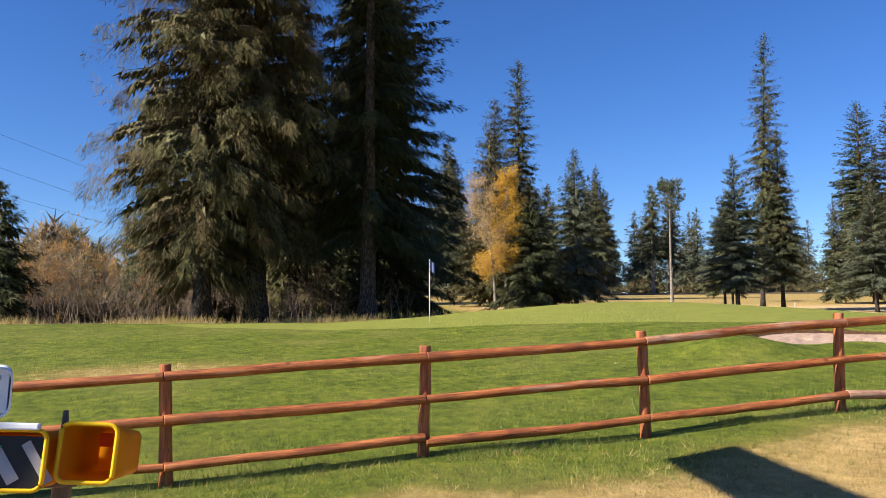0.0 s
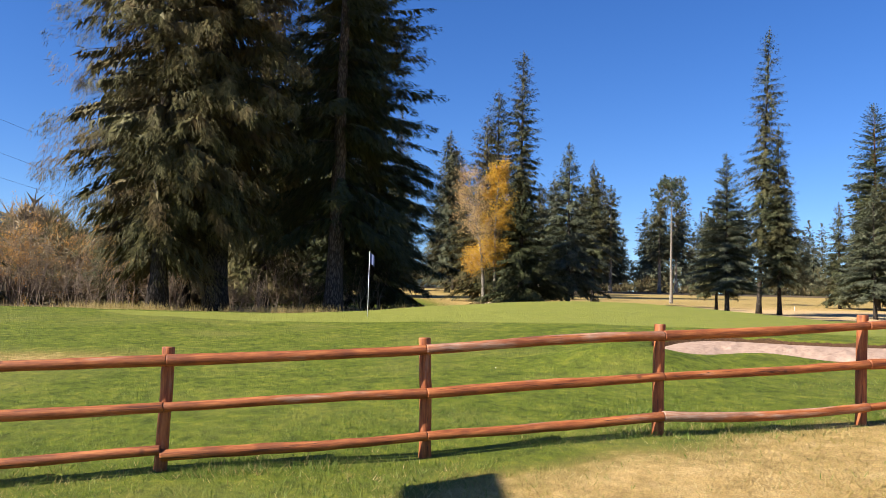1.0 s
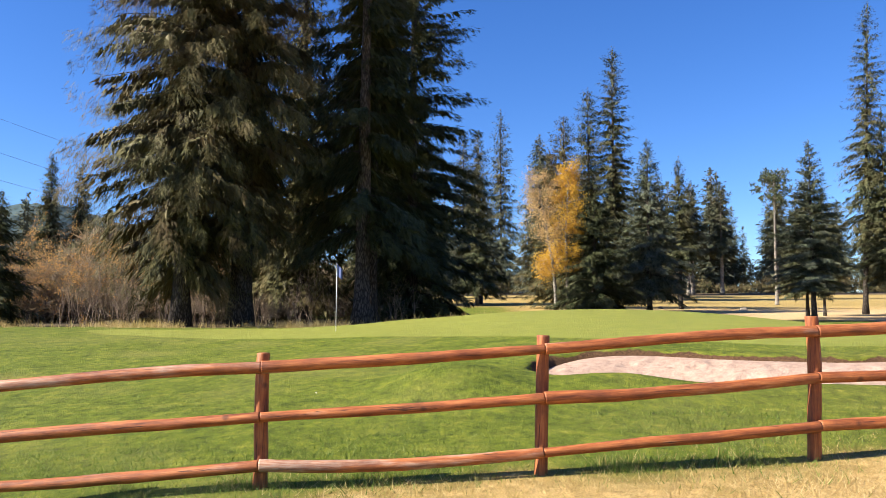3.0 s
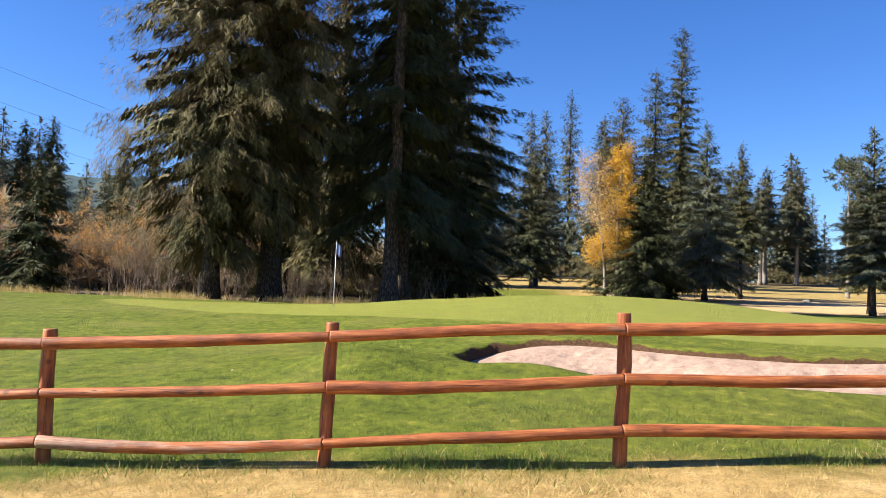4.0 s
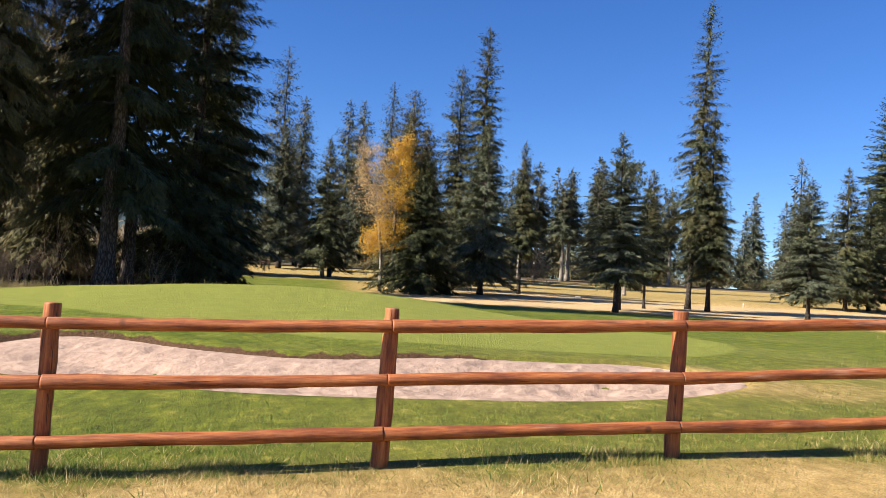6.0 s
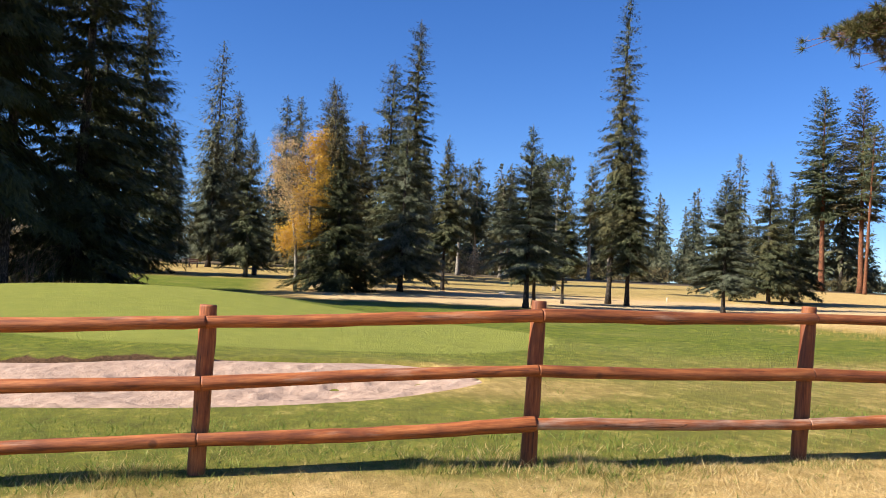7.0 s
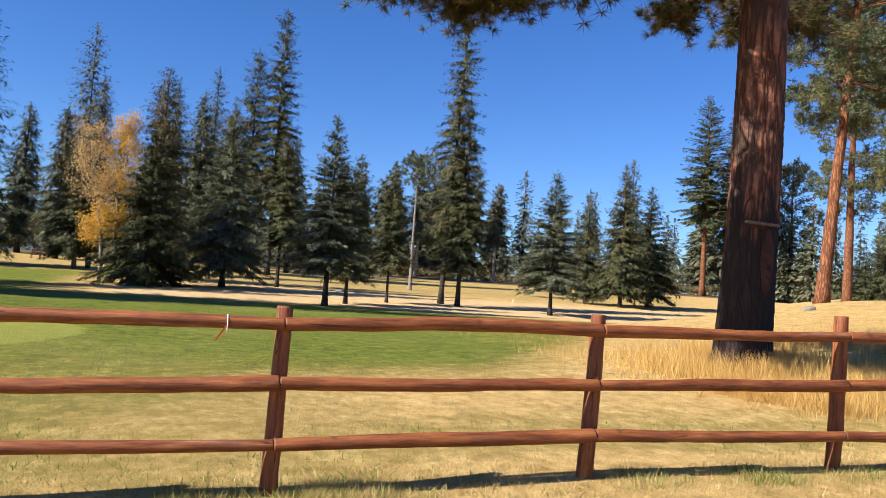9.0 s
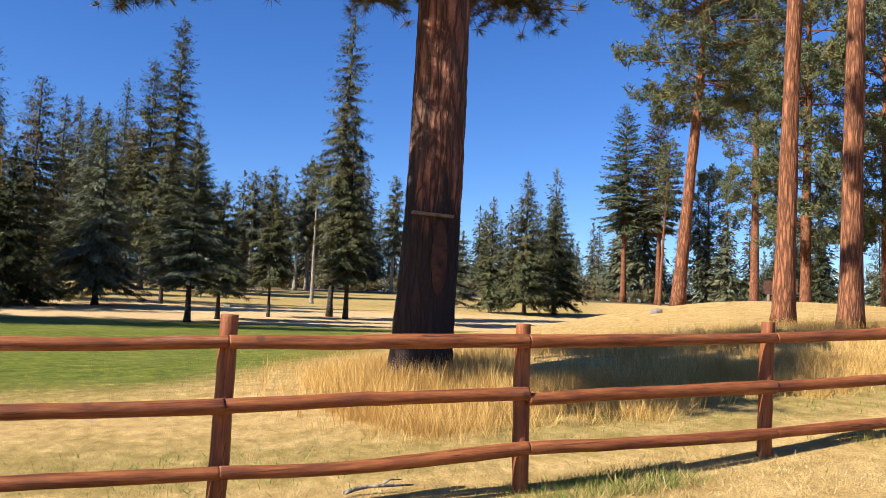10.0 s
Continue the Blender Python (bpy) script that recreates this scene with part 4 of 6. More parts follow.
def pine(name, x, y, H, R, mat, label, clear=8.0, limbs=70, clumps=9, per=16, tuft=0.5, trunk_r=0.35, lean=(0, 0), seed=1, bark=None, power=0.6, group="", sides=14, round_top=0.3, width=0.27):
    """A long-needled pine: a clean column, then crooked limbs ending in tufts."""
    rng = np.random.default_rng(seed)
    tree = thing_at(name, x, y, label, group=group)
    (tv, tt), axis = trunk_arrays(H * 0.97, trunk_r, rng, lean, sides, 22, 0.35, 0.1, 0.1)
    rel = np.sort(rng.random(limbs)) ** 0.9
    z0 = clear + rel * (H - clear) * 0.97
    az = (np.arange(limbs) * 2.4 + rng.uniform(-0.5, 0.5, limbs))
    prof = np.minimum(1, (1 - rel) / (round_top + 0.12)) ** power * (0.55 + 0.45 * ss(0, 0.25, rel))
    L = R * prof * rng.uniform(0.6, 1.1, limbs) + 0.25
    rise = rng.uniform(-0.3, 0.4, limbs) + 0.45 * rel
    parts, cen = [(tv, tt)], []
    for q in range(limbs):
        s = np.linspace(0, 1, 5)
        a = az[q] + 0.25 * np.sin(3 * s + q)
        base = axis(np.array([z0[q]]))[0]
        pts = np.stack([base[0] + L[q] * s * np.cos(a), base[1] + L[q] * s * np.sin(a), base[2] + L[q] * (rise[q] * s - 0.3 * s ** 2 + 0.25 * s ** 3)], 1)
        parts.append(tube_arrays(pts, (0.014 + 0.009 * L[q]) * np.array([1, .75, .55, .35, .15]), 4, False))
        m = max(3, int(clumps * (0.4 + 0.6 * L[q] / R)))
        knots = 0.3 + 0.7 * rng.random(max(2, m // 18)) ** 0.6
        pick = rng.integers(0, len(knots), m)
        sv = (knots[pick] + 0.7 * tuft / L[q] * rng.standard_normal(m)).clip(0.2, 1.1)
        ai = az[q] + 0.25 * np.sin(3 * sv + q)
        sp = 0.34 * L[q] * (1.2 - sv) * rng.standard_normal(len(knots))[pick] + 0.8 * tuft * rng.standard_normal(m)
        cz = base[2] + L[q] * (rise[q] * sv - 0.3 * sv ** 2 + 0.25 * sv ** 3) + 0.06 * L[q] * rng.standard_normal(len(knots))[pick] + 0.6 * tuft * rng.standard_normal(m)
        cen.append(np.stack([base[0] + L[q] * sv * np.cos(ai) - sp * np.sin(ai), base[1] + L[q] * sv * np.sin(ai) + sp * np.cos(ai), cz], 1))
    cen = np.concatenate(cen)
    cv, ct = tufts(cen, tuft * rng.uniform(0.65, 1.2, len(cen)), per, rng, width, single=True)
    v, t = merged(parts)
    array_part("trunk", v, t, bark or BARK_PINE, tree, smooth=True)
    array_part("crown", cv, ct, mat, tree)
    return tree


def twiggy(rng, base, height, spread, stems, order=3, r=0.02):
    """Crooked stems that fork towards the top: limbs as tubes, and the twigs' ends."""
    out, ends = [], []

    def grow(p, d, length, rad, level):
        steps = 3
        pts = [p]
        for _ in range(steps):
            d = unit(d + 0.16 * rng.standard_normal(3) + [0, 0, 0.05])
            pts.append(pts[-1] + d * length / steps)
        pts = np.array(pts)
        out.append(tube_arrays(pts, rad * np.linspace(1, 0.5, steps + 1), 3 if level else 5, False))
        if level < order:
            for k in range(2 if level else 4):
                i = rng.integers(1, steps + 1)
                grow(pts[i], unit(d + spread * rng.standard_normal(3)), length * rng.uniform(0.45, 0.7), rad * 0.5, level + 1)
        else:
            ends.extend(pts[1:])
        return None

    for _ in range(stems):
        tilt = 0.25 * spread * rng.standard_normal(3) * (stems > 1)
        grow(np.array(base) + np.append(0.12 * stems ** 0.5 * rng.standard_normal(2), 0), unit(np.array([0, 0, 1.0]) + tilt), height * rng.uniform(0.4, 0.6), r, 0)
    return out, np.array(ends)


def leaf_cloud(ends, n, size, jitter, rng):
    c = ends[rng.integers(0, len(ends), n)] + jitter * rng.standard_normal((n, 3))
    d, s = rng.standard_normal((n, 3)), rng.standard_normal((n, 3))
    ln = size * rng.uniform(0.6, 1.3, n)
    return sprays(c, d, s, ln, ln * 1.1, 1)


def aspen(x, y, seed=4):
    rng = np.random.default_rng(seed)
    tree = thing_at("aspen_tree", x, y, "slender autumn aspen, golden on one side, fading brown beside", "tree")
    items, gold, faded = [], [], []
    for k, (ox, oy, h) in enumerate(((-0.2, 0.0, 11.2), (0.6, -0.3, 12.0))):
        tv, ends = [], []
        rr = np.random.default_rng(seed + k)
        s = np.linspace(0, 1, 12)
        pts = np.stack([ox + (-1.4 if k == 0 else 0.3) * s ** 1.5 + 0.1 * np.sin(6 * s + k), oy + 0.1 * np.cos(5 * s), s * h], 1)
        items.append(tube_arrays(pts, 0.15 * (1 - s) ** 0.8 + 0.015, 8))
        for q in range(46):
            sv = 0.2 + 0.78 * rr.random()
            p = np.array([np.interp(sv, s, pts[:, i]) for i in range(3)])
            a = rr.uniform(0, 6.283)
            ln = (3.0 if k == 0 else 2.1) * (1 - abs(sv - 0.45)) ** 1.2 * rr.uniform(0.6, 1.1)
            d = unit(np.array([np.cos(a), np.sin(a), 0.9]))
            st = np.linspace(0, 1, 5)[:, None]
            bp = p + d * ln * st + [0, 0, 0.25] * st ** 2 + 0.06 * rr.standard_normal((5, 3)) * st
            items.append(tube_arrays(bp, 0.028 * np.linspace(1, 0.2, 5), 4, False))
            for j in range(4):
                d2 = unit(d + 0.8 * rr.standard_normal(3))
                e = bp[2 + j % 3]
                tw = e + d2 * np.linspace(0, 0.7 * ln * 0.5, 3)[:, None]
                items.append(tube_arrays(tw, 0.009 * np.array([1, .7, .3]), 3, False))
                ends.extend([tw[1], tw[2]])
            ends.extend(bp[2:])
        (faded if k == 0 else gold).append(np.array(ends))
    v, t = merged(items)
    array_part("trunk", v, t, BARK_PALE, tree, "pale aspen trunk and branches", True)
    low = faded[0][(faded[0][:, 2] < 5.5)]
    fv, ft = leaf_cloud(faded[0], 7500, 0.115, 0.22, rng)
    gv, gt = merged([leaf_cloud(gold[0], 8500, 0.125, 0.22, rng), leaf_cloud(low, 3400, 0.13, 0.25, rng)])
    array_part("faded_leaves", fv, ft, ASPEN_FADED, tree, "thin fading brown leaves")
    array_part("golden_leaves", gv, gt, ASPEN_GOLD, tree, "golden yellow leaves")
    return tree


def shrub(x, y, h, mat, label, leaves, seed, stems=7, spread=0.5, leaf=0.14, r=0.025, group="", name="shrub"):
    rng = np.random.default_rng(seed)
    ob = thing_at(name, x, y, label, "shrub", group)
    items, ends = twiggy(rng, (0, 0, 0), h, spread, stems, 3, r)
    v, t = merged(items)
    array_part("wood", v, t, BARK_TWIG, ob)
    cv, ct = leaf_cloud(ends, leaves, leaf, leaf * 1.2, rng)
    array_part("foliage", cv, ct, mat, ob)
    return ob


# the great spruces behind the green
conifer("spruce_tree", -1.3, 32.5, 38, 4.6, SPRUCE_OLIVE, "massive old spruce with shaggy drooping olive-green limbs", clear=4.7, n=40000, kind=5, size=0.41, power=0.38, droop=0.5, hang=0.85, skew=-0.12, skew_y=-0.25, slim=0.36, trunk_r=0.5, seed=11, per=10, whorl=0.5, ragged=0.2, foot=0.5)
conifer("spruce_tree", -3.75, 31.0, 36, 4.85, SPRUCE_OLIVE, "massive old spruce with brownish drooping limbs to the ground", clear=2.8, n=37000, kind=5, size=0.41, power=0.28, droop=0.5, hang=0.85, slim=0.36, trunk_r=0.4, seed=12, per=10, whorl=0.5, ragged=0.2, foot=0.5)
conifer("spruce_tree", 4.4, 34.0, 30, 4.3, SPRUCE_DARK, "tall dark spruce with a long bare trunk face", clear=5.0, n=19500, kind=5, size=0.5, power=0.92, droop=0.5, hang=0.6, skew=-0.04, slim=0.42, bark=BARK_GREY, trunk_r=0.42, foot=0.85, seed=13, per=8, whorl=0.6, gap=(-1.75, 0.7, 0.06, 0.9), lean=(0.004, 0))
conifer("spruce_tree", 4.82, 36.6, 30, 2.4, SPRUCE_DARK, "slim dark spruce close beside its taller twin", clear=12, n=6500, size=0.42, power=0.6, droop=0.5, hang=0.6, bark=BARK_GREY, trunk_r=0.3, seed=14, lean=(0.006, 0), gap=(-1.6, 0.9, 0.05, 0.9))
conifer("spruce_tree", 7.1, 41.2, 27, 5.0, SPRUCE_DARK, "broad dark spruce skirted almost to the ground", clear=1.6, n=22000, size=0.52, power=0.5, droop=0.45, hang=0.4, trunk_r=0.36, seed=15, per=7, whorl=0.55, foot=0.8)
conifer("spruce_tree", 5.9, 51.8, 21, 3.6, SPRUCE_DARK, "tall dark spruce deep in the shaded stand", clear=1.5, n=6500, size=0.6, power=0.7, trunk_r=0.3, seed=16)
conifer("spruce_tree", 0.9, 38.8, 22, 3.4, SPRUCE_OLIVE, "dark spruce filling the middle of the stand", clear=2.4, n=7500, size=0.58, power=0.5, trunk_r=0.34, seed=17, hang=0.6)
conifer("spruce_tree", -7.0, 43.5, 16, 2.4, SPRUCE_GREEN, "spruce at the back of the shaded stand", clear=2.6, n=7500, size=0.6, seed=18, trunk_r=0.3)
conifer("spruce_tree", -3.8, 46.6, 17, 2.8, SPRUCE_DARK, "thin-trunked spruce behind the old ones", clear=3.0, n=6000, size=0.65, seed=19, trunk_r=0.26)
conifer("spruce_tree", -2.5, 44.7, 15, 2.6, SPRUCE_DARK, "thin-trunked spruce behind the old ones", clear=3.4, n=5500, size=0.65, seed=20, trunk_r=0.2)

# dark needles put the shade on its near side into the colour
conifer("spruce_tree", 4.0, 80, 31, 6.2, SPRUCE_DARK, "great dark conical spruce at the end of the flat", clear=1.0, n=11000, size=0.8, power=0.85, seed=21, trunk_r=0.4, ragged=0.14)

# single trees on the dry flat
# the first one's dark needles stand in for the shade over it
conifer("spruce_tree", 22.5, 58.6, 11.6, 4.5, SPRUCE_DARK, "dark conical spruce with limbs sweeping the ground", clear=0.4, n=14877, size=0.45, power=1.05, seed=31, trunk_r=0.26, ragged=0.13)
conifer("spruce_tree", 28.2, 62.1, 15.2, 4.2, SPRUCE_BLUE, "dense dark blue-green spruce on a short trunk", clear=2.0, n=13018, size=0.45, power=0.98, seed=32, trunk_r=0.22, ragged=0.13)
conifer("spruce_tree", 33.1, 67.9, 14.6, 2.17, SPRUCE_GREEN, "slim open spruce on a long thin trunk", clear=4.2, n=5578, size=0.45, power=0.95, seed=33, trunk_r=0.16, ragged=0.3)
conifer("spruce_tree", 34.0, 45.6, 12.3, 3.1, SPRUCE_BLUE, "shapely blue spruce with layered limbs", clear=2.6, n=15807, size=0.32, power=1.05, seed=34, trunk_r=0.17, hang=0.2, droop=0.3, ragged=0.13)
conifer("spruce_tree", 36.2, 50.6, 9.4, 2.28, SPRUCE_GREEN, "smaller spruce close behind the blue one", clear=2.4, n=8368, size=0.36, power=0.90, seed=35, trunk_r=0.13, ragged=0.13)
conifer("spruce_tree", 40.3, 55.7, 10.5, 1.82, SPRUCE_GREEN, "light open young spruce on a thin trunk", clear=3.0, n=5113, size=0.38, power=0.70, seed=36, trunk_r=0.11, ragged=0.3)
conifer("spruce_tree", 45.6, 58.9, 27.0, 2.45, SPRUCE_GREEN, "very tall narrow ragged spruce with a bare lower trunk", clear=6.5, n=9600, size=0.38, power=0.6, seed=37, trunk_r=0.22, ragged=0.42, droop=0.6, hang=0.5, lean=(0.03, -0.03))
conifer("spruce_tree", 46.5, 57.1, 17.4, 2.39, SPRUCE_GREEN, "narrow spruce beside the very tall one", clear=3.3, n=9298, size=0.42, power=0.85, seed=38, trunk_r=0.18, ragged=0.28)
conifer("spruce_tree", 52.5, 52.4, 11.4, 3.2, SPRUCE_BLUE, "full silvery-green spruce with wide low limbs", clear=2.3, n=14877, size=0.34, power=1.02, seed=39, trunk_r=0.16, hang=0.2, droop=0.28, ragged=0.13)
conifer("spruce_tree", 68.8, 70.7, 15.3, 3.75, SPRUCE_GREEN, "full green spruce in a pair", clear=1.8, n=10227, size=0.46, power=0.98, seed=40, trunk_r=0.2, ragged=0.13)
conifer("spruce_tree", 74.2, 74.3, 13.6, 3.76, SPRUCE_DARK, "darker rounded spruce in a pair", clear=1.8, n=10227, size=0.46, power=0.85, seed=41, trunk_r=0.2, ragged=0.13)
conifer("spruce_tree", 66.4, 74.0, 12.5, 2.39, SPRUCE_GREEN, "smaller spruce behind a pair", clear=1.2, n=4649, size=0.5, power=0.90, seed=42, trunk_r=0.16, ragged=0.13)
conifer("spruce_tree", 15.0, 79.0, 15.0, 3.31, SPRUCE_GREEN, "green spruce on a pale trunk", clear=2.0, n=8368, size=0.5, power=0.92, seed=43, trunk_r=0.2, bark=BARK_PALE, ragged=0.13)
aspen(19.6, 59.2)

conifer("spruce_tree", 22.5, 70, 18.8, 4.9, SPRUCE_OLIVE, "broad olive-green spruce behind a darker one", clear=1.5, n=12474, size=0.45, power=0.72, seed=44, trunk_r=0.25, ragged=0.14)

# taller trees behind
conifer("spruce_tree", 34.4, 95, 33.2, 3.2, SPRUCE_GREEN, "very tall narrow spruce leaning slightly", clear=9, n=8000, kind=3, size=0.6, power=0.5, seed=51, ragged=0.4, trunk_r=0.3)
conifer("spruce_tree", 31.5, 96.4, 28.0, 3.8, SPRUCE_GREEN, "tall spruce with a loose crown", clear=6, n=8000, kind=3, size=0.6, power=0.6, seed=52, ragged=0.3, trunk_r=0.3)
for k, (tx, ty, th, tr) in enumerate(((27.4, 150.9, 37, 5.0), (7.3, 138.8, 38.5, 6.6), (11.2, 121.5, 26.5, 3.9), (18.7, 136.5, 29.5, 4.8), (21.1, 134, 29, 4.4), (2.5, 118, 21, 3.4), (25.5, 99, 22, 3.6), (9.5, 104, 19, 3.2), (38, 108, 19, 3.2))):
    conifer("spruce_tree", tx, ty, th, tr, FIR_FAR, "tall forest conifer standing behind the course", clear=2.5, n=4600, kind=3, size=0.95, power=0.66, seed=60 + k, ragged=0.28, trunk_r=0.3, group="forest conifers")
conifer("spruce_tree", 29.5, 112, 22, 3.4, PINE_RUST, "conifer with rust-brown dying needles", clear=6, n=5000, kind=3, size=0.9, power=0.5, seed=71, ragged=0.3)

for k, (tx, ty) in enumerate(((47.5, 124), (51, 127), (54.5, 123), (57.5, 129), (61, 125), (58, 131), (72, 128), (77, 131))):
    conifer("pole_conifer", tx, ty, 18.5 + 2 * math.sin(2.3 * k), 2.5, FIR_FAR, "slender forest conifer on a tall bare pale trunk", clear=7.5, n=2000, kind=3, size=0.95, power=0.5, seed=160 + k, ragged=0.3, trunk_r=0.32, bark=BARK_PALE, group="pole conifers", per=5, whorl=0.5)

# pines on the right
conifer("pine_tree", 118, 127.5, 38.6, 5.8, PINE_GREEN, "tall pine with a long narrow green crown on a red trunk", clear=14, n=13000, kind=1, size=0.62, power=0.62, droop=0.25, hang=0.15, trunk_r=0.55, seed=81, ragged=0.2, bark=BARK_PINE, foot=0.6)
conifer("pine_tree", 122.7, 123, 38.6, 5.3, PINE_RUST, "tall pine with a long narrow rusty-green crown", clear=14, n=12500, kind=1, size=0.62, power=0.6, droop=0.25, hang=0.15, trunk_r=0.5, seed=82, ragged=0.22, bark=BARK_PINE, foot=0.6)
pine("pine_tree", 119.5, 118, 31, 2.6, PINE_GREEN, "thin dark pine pole with a sparse crown", clear=17, limbs=40, clumps=13, per=11, tuft=0.65, trunk_r=0.32, seed=83, lean=(0.05, 0))
pine("pine_tree", 136.8, 126, 28, 5.2, PINE_GREEN, "round-crowned pine on a dark trunk", clear=10, limbs=80, clumps=50, per=7, tuft=0.55, trunk_r=0.45, seed=84)
pine("pine_tree", 48.6, 80.6, 14.8, 1.9, PINE_GREEN, "bare pale pine pole with one tuft of crown on top", clear=11.8, limbs=30, clumps=16, per=11, tuft=0.40, trunk_r=0.2, seed=85, bark=BARK_PALE)
pine("pine_tree", 54.6, 26.4, 24, 4.4, PINE_GREEN, "leaning ponderosa pine with an orange trunk", clear=8.6, limbs=115, clumps=112, per=10, tuft=0.3, trunk_r=0.31, seed=86, lean=(0.075, -0.03), round_top=0.4, width=0.19)
pine("pine_tree", 48.2, 13.1, 27, 4.2, PINE_GREEN, "straight ponderosa pine with plated orange bark", clear=13.0, limbs=66, clumps=72, per=10, tuft=0.32, trunk_r=0.29, seed=87, lean=(0.025, -0.01), sides=18, width=0.19)
pine("pine_tree", 46.8, 9.5, 27, 4.0, PINE_GREEN, "straight ponderosa pine with bright orange bark", clear=13.0, limbs=66, clumps=72, per=10, tuft=0.32, trunk_r=0.26, seed=88, lean=(0.025, 0), sides=18, width=0.19)
pine("pine_tree", 108.0, 81.2, 47, 6.2, PINE_GREEN, "great dense-crowned pine with a red trunk far behind", clear=12, limbs=140, clumps=80, per=7, tuft=0.5, trunk_r=0.6, seed=89, round_top=0.6, width=0.26)
pine("pine_tree", 73.3, 37.5, 31, 4.8, PINE_GREEN, "dark-trunked pine leaning among the others", clear=6.5, limbs=110, clumps=100, per=8, tuft=0.38, trunk_r=0.4, seed=90, lean=(0.0, 0), width=0.26)
pine("pine_tree", 72, 30, 24, 4.6, PINE_GREEN, "pine in the dense stand at the edge", clear=5, limbs=80, clumps=80, per=8, tuft=0.42, trunk_r=0.32, seed=91, width=0.26)
pine("pine_tree", 64, 16, 24, 4.6, PINE_GREEN, "pine in the dense stand at the edge", clear=6, limbs=80, clumps=80, per=8, tuft=0.42, trunk_r=0.32, seed=92, width=0.26)


# ---- the forest edge ----
def forest_edge():
    """Far conifers round the course: a few kinds built once, then copied."""
    kinds = [conifer("forest_conifer", 52 + 14 * k, 176, h, r, FIR_FAR, "distant dark green forest conifer behind the course", clear=c, n=980, kind=1, size=1.35, power=p, seed=200 + k, ragged=0.25, whorl=0.6, group="far forest")
             for k, (h, r, c, p) in enumerate(((26, 3.6, 3, 0.7), (22, 3.4, 2, 0.6), (30, 3.6, 6, 0.55), (18, 3.2, 1.5, 0.75)))]
    rng = np.random.default_rng(77)
    spots = []
    for k in range(40):
        x = 2 + 4.3 * k + rng.uniform(-2, 2)
        spots.append((x, 165 + rng.uniform(-14, 35) - 0.16 * max(0, x - 40)))
    for k in range(16):
        spots.append((44 + 5 * k + rng.uniform(-2, 2), 158 + rng.uniform(-6, 6)))
    for k in range(26):
        spots.append((150 + rng.uniform(-22, 25), 135 - 5.0 * k + rng.uniform(-3, 3)))
    for k in range(16):
        spots.append((118 + 2.6 * k + rng.uniform(-4, 4), 150 - 6.5 * k + rng.uniform(-6, 10)))
    for k in range(14):
        spots.append((-62 + rng.uniform(-14, 10), 70 + 6.5 * k))
    for k, (x, y) in enumerate(spots):
        s = rng.uniform(0.62, 1.05)
        copy_thing(kinds[k % 4], pose(x, y, float(terrain(x, y)) - 0.1, 0, 0, rng.uniform(0, 360)) @ Matrix.Diagonal((s * rng.uniform(0.9, 1.2), s * rng.uniform(0.9, 1.2), s, 1)))


forest_edge()
for k, (tx, ty, th, tr, tc) in enumerate(((-12.4, 31.4, 6.3, 2.0, 0.4), (-36.4, 77.7, 16.5, 3.0, 3), (-39.0, 77.0, 16, 2.6, 3), (-43.2, 76, 21.5, 3.2, 2), (-36, 95, 18, 2.6, 2), (-32.7, 96, 17.5, 2.4, 2), (-25.5, 58, 10, 2.2, 1))):
    conifer("spruce_tree", tx, ty, th, tr, SPRUCE_GREEN if k else SPRUCE_DARK, "conifer at the edge of the autumn thicket", clear=tc, n=4000 if k else 3000, kind=3, size=0.55 if k == 0 else 0.8, power=0.75, seed=120 + k, ragged=0.28)

rng0 = np.random.default_rng(21)
for k in range(20):
    sx, sy = -25 + 1.1 * k + rng0.uniform(-1, 1), 43 + rng0.uniform(-2, 7)
    shrub(sx, sy, rng0.uniform(4.6, 7.4), (SHRUB_RUST, SHRUB_BROWN, SHRUB_RUST, SHRUB_DULL)[k % 4], "leafless willowy shrub with last rust and gold leaves", 2600, 300 + k, stems=8, r=0.028, leaf=0.08, group="autumn thicket")
for k in range(11):
    sx, sy = -9 + 1.45 * k + rng0.uniform(-0.7, 0.7), 35.6 + rng0.uniform(-1.0, 4)
    shrub(sx, sy, rng0.uniform(2.4, 4.2), SHRUB_BROWN, "grey-brown leafless bush under the spruces", 320, 340 + k, stems=11, r=0.018, leaf=0.06, group="undergrowth")


def hedge(name, line, h, n, mats, label, seed, fine=1.0):
    """Brushy growth along a line, closing the view under the far trees."""
    rng = np.random.default_rng(seed)
    a = np.array(line, float)
    t = rng.uniform(0, len(a) - 1.001, n)
    i = t.astype(int)
    xy = a[i] + (a[i + 1] - a[i]) * (t - i)[:, None] + rng.normal(0, 2.0, (n, 2))
    top = h * (0.55 + 0.45 * np.sin(xy[:, 0] * 0.45 + seed) * np.sin(xy[:, 1] * 0.3 + 1)) * rng.random(n) ** 0.7
    c = np.column_stack([xy, terrain(xy[:, 0], xy[:, 1]) + top])
    ln = rng.uniform(0.6, 1.4, n) * (1 + 0.05 * h) * fine
    v, t = sprays(c, rng.standard_normal((n, 3)) + [0, 0, 0.8], rng.standard_normal((n, 3)), ln, ln * 0.8, 3)
    tagged(new(name, fast_mesh(name, v, t, mats)), label, "undergrowth", kind="stuff")


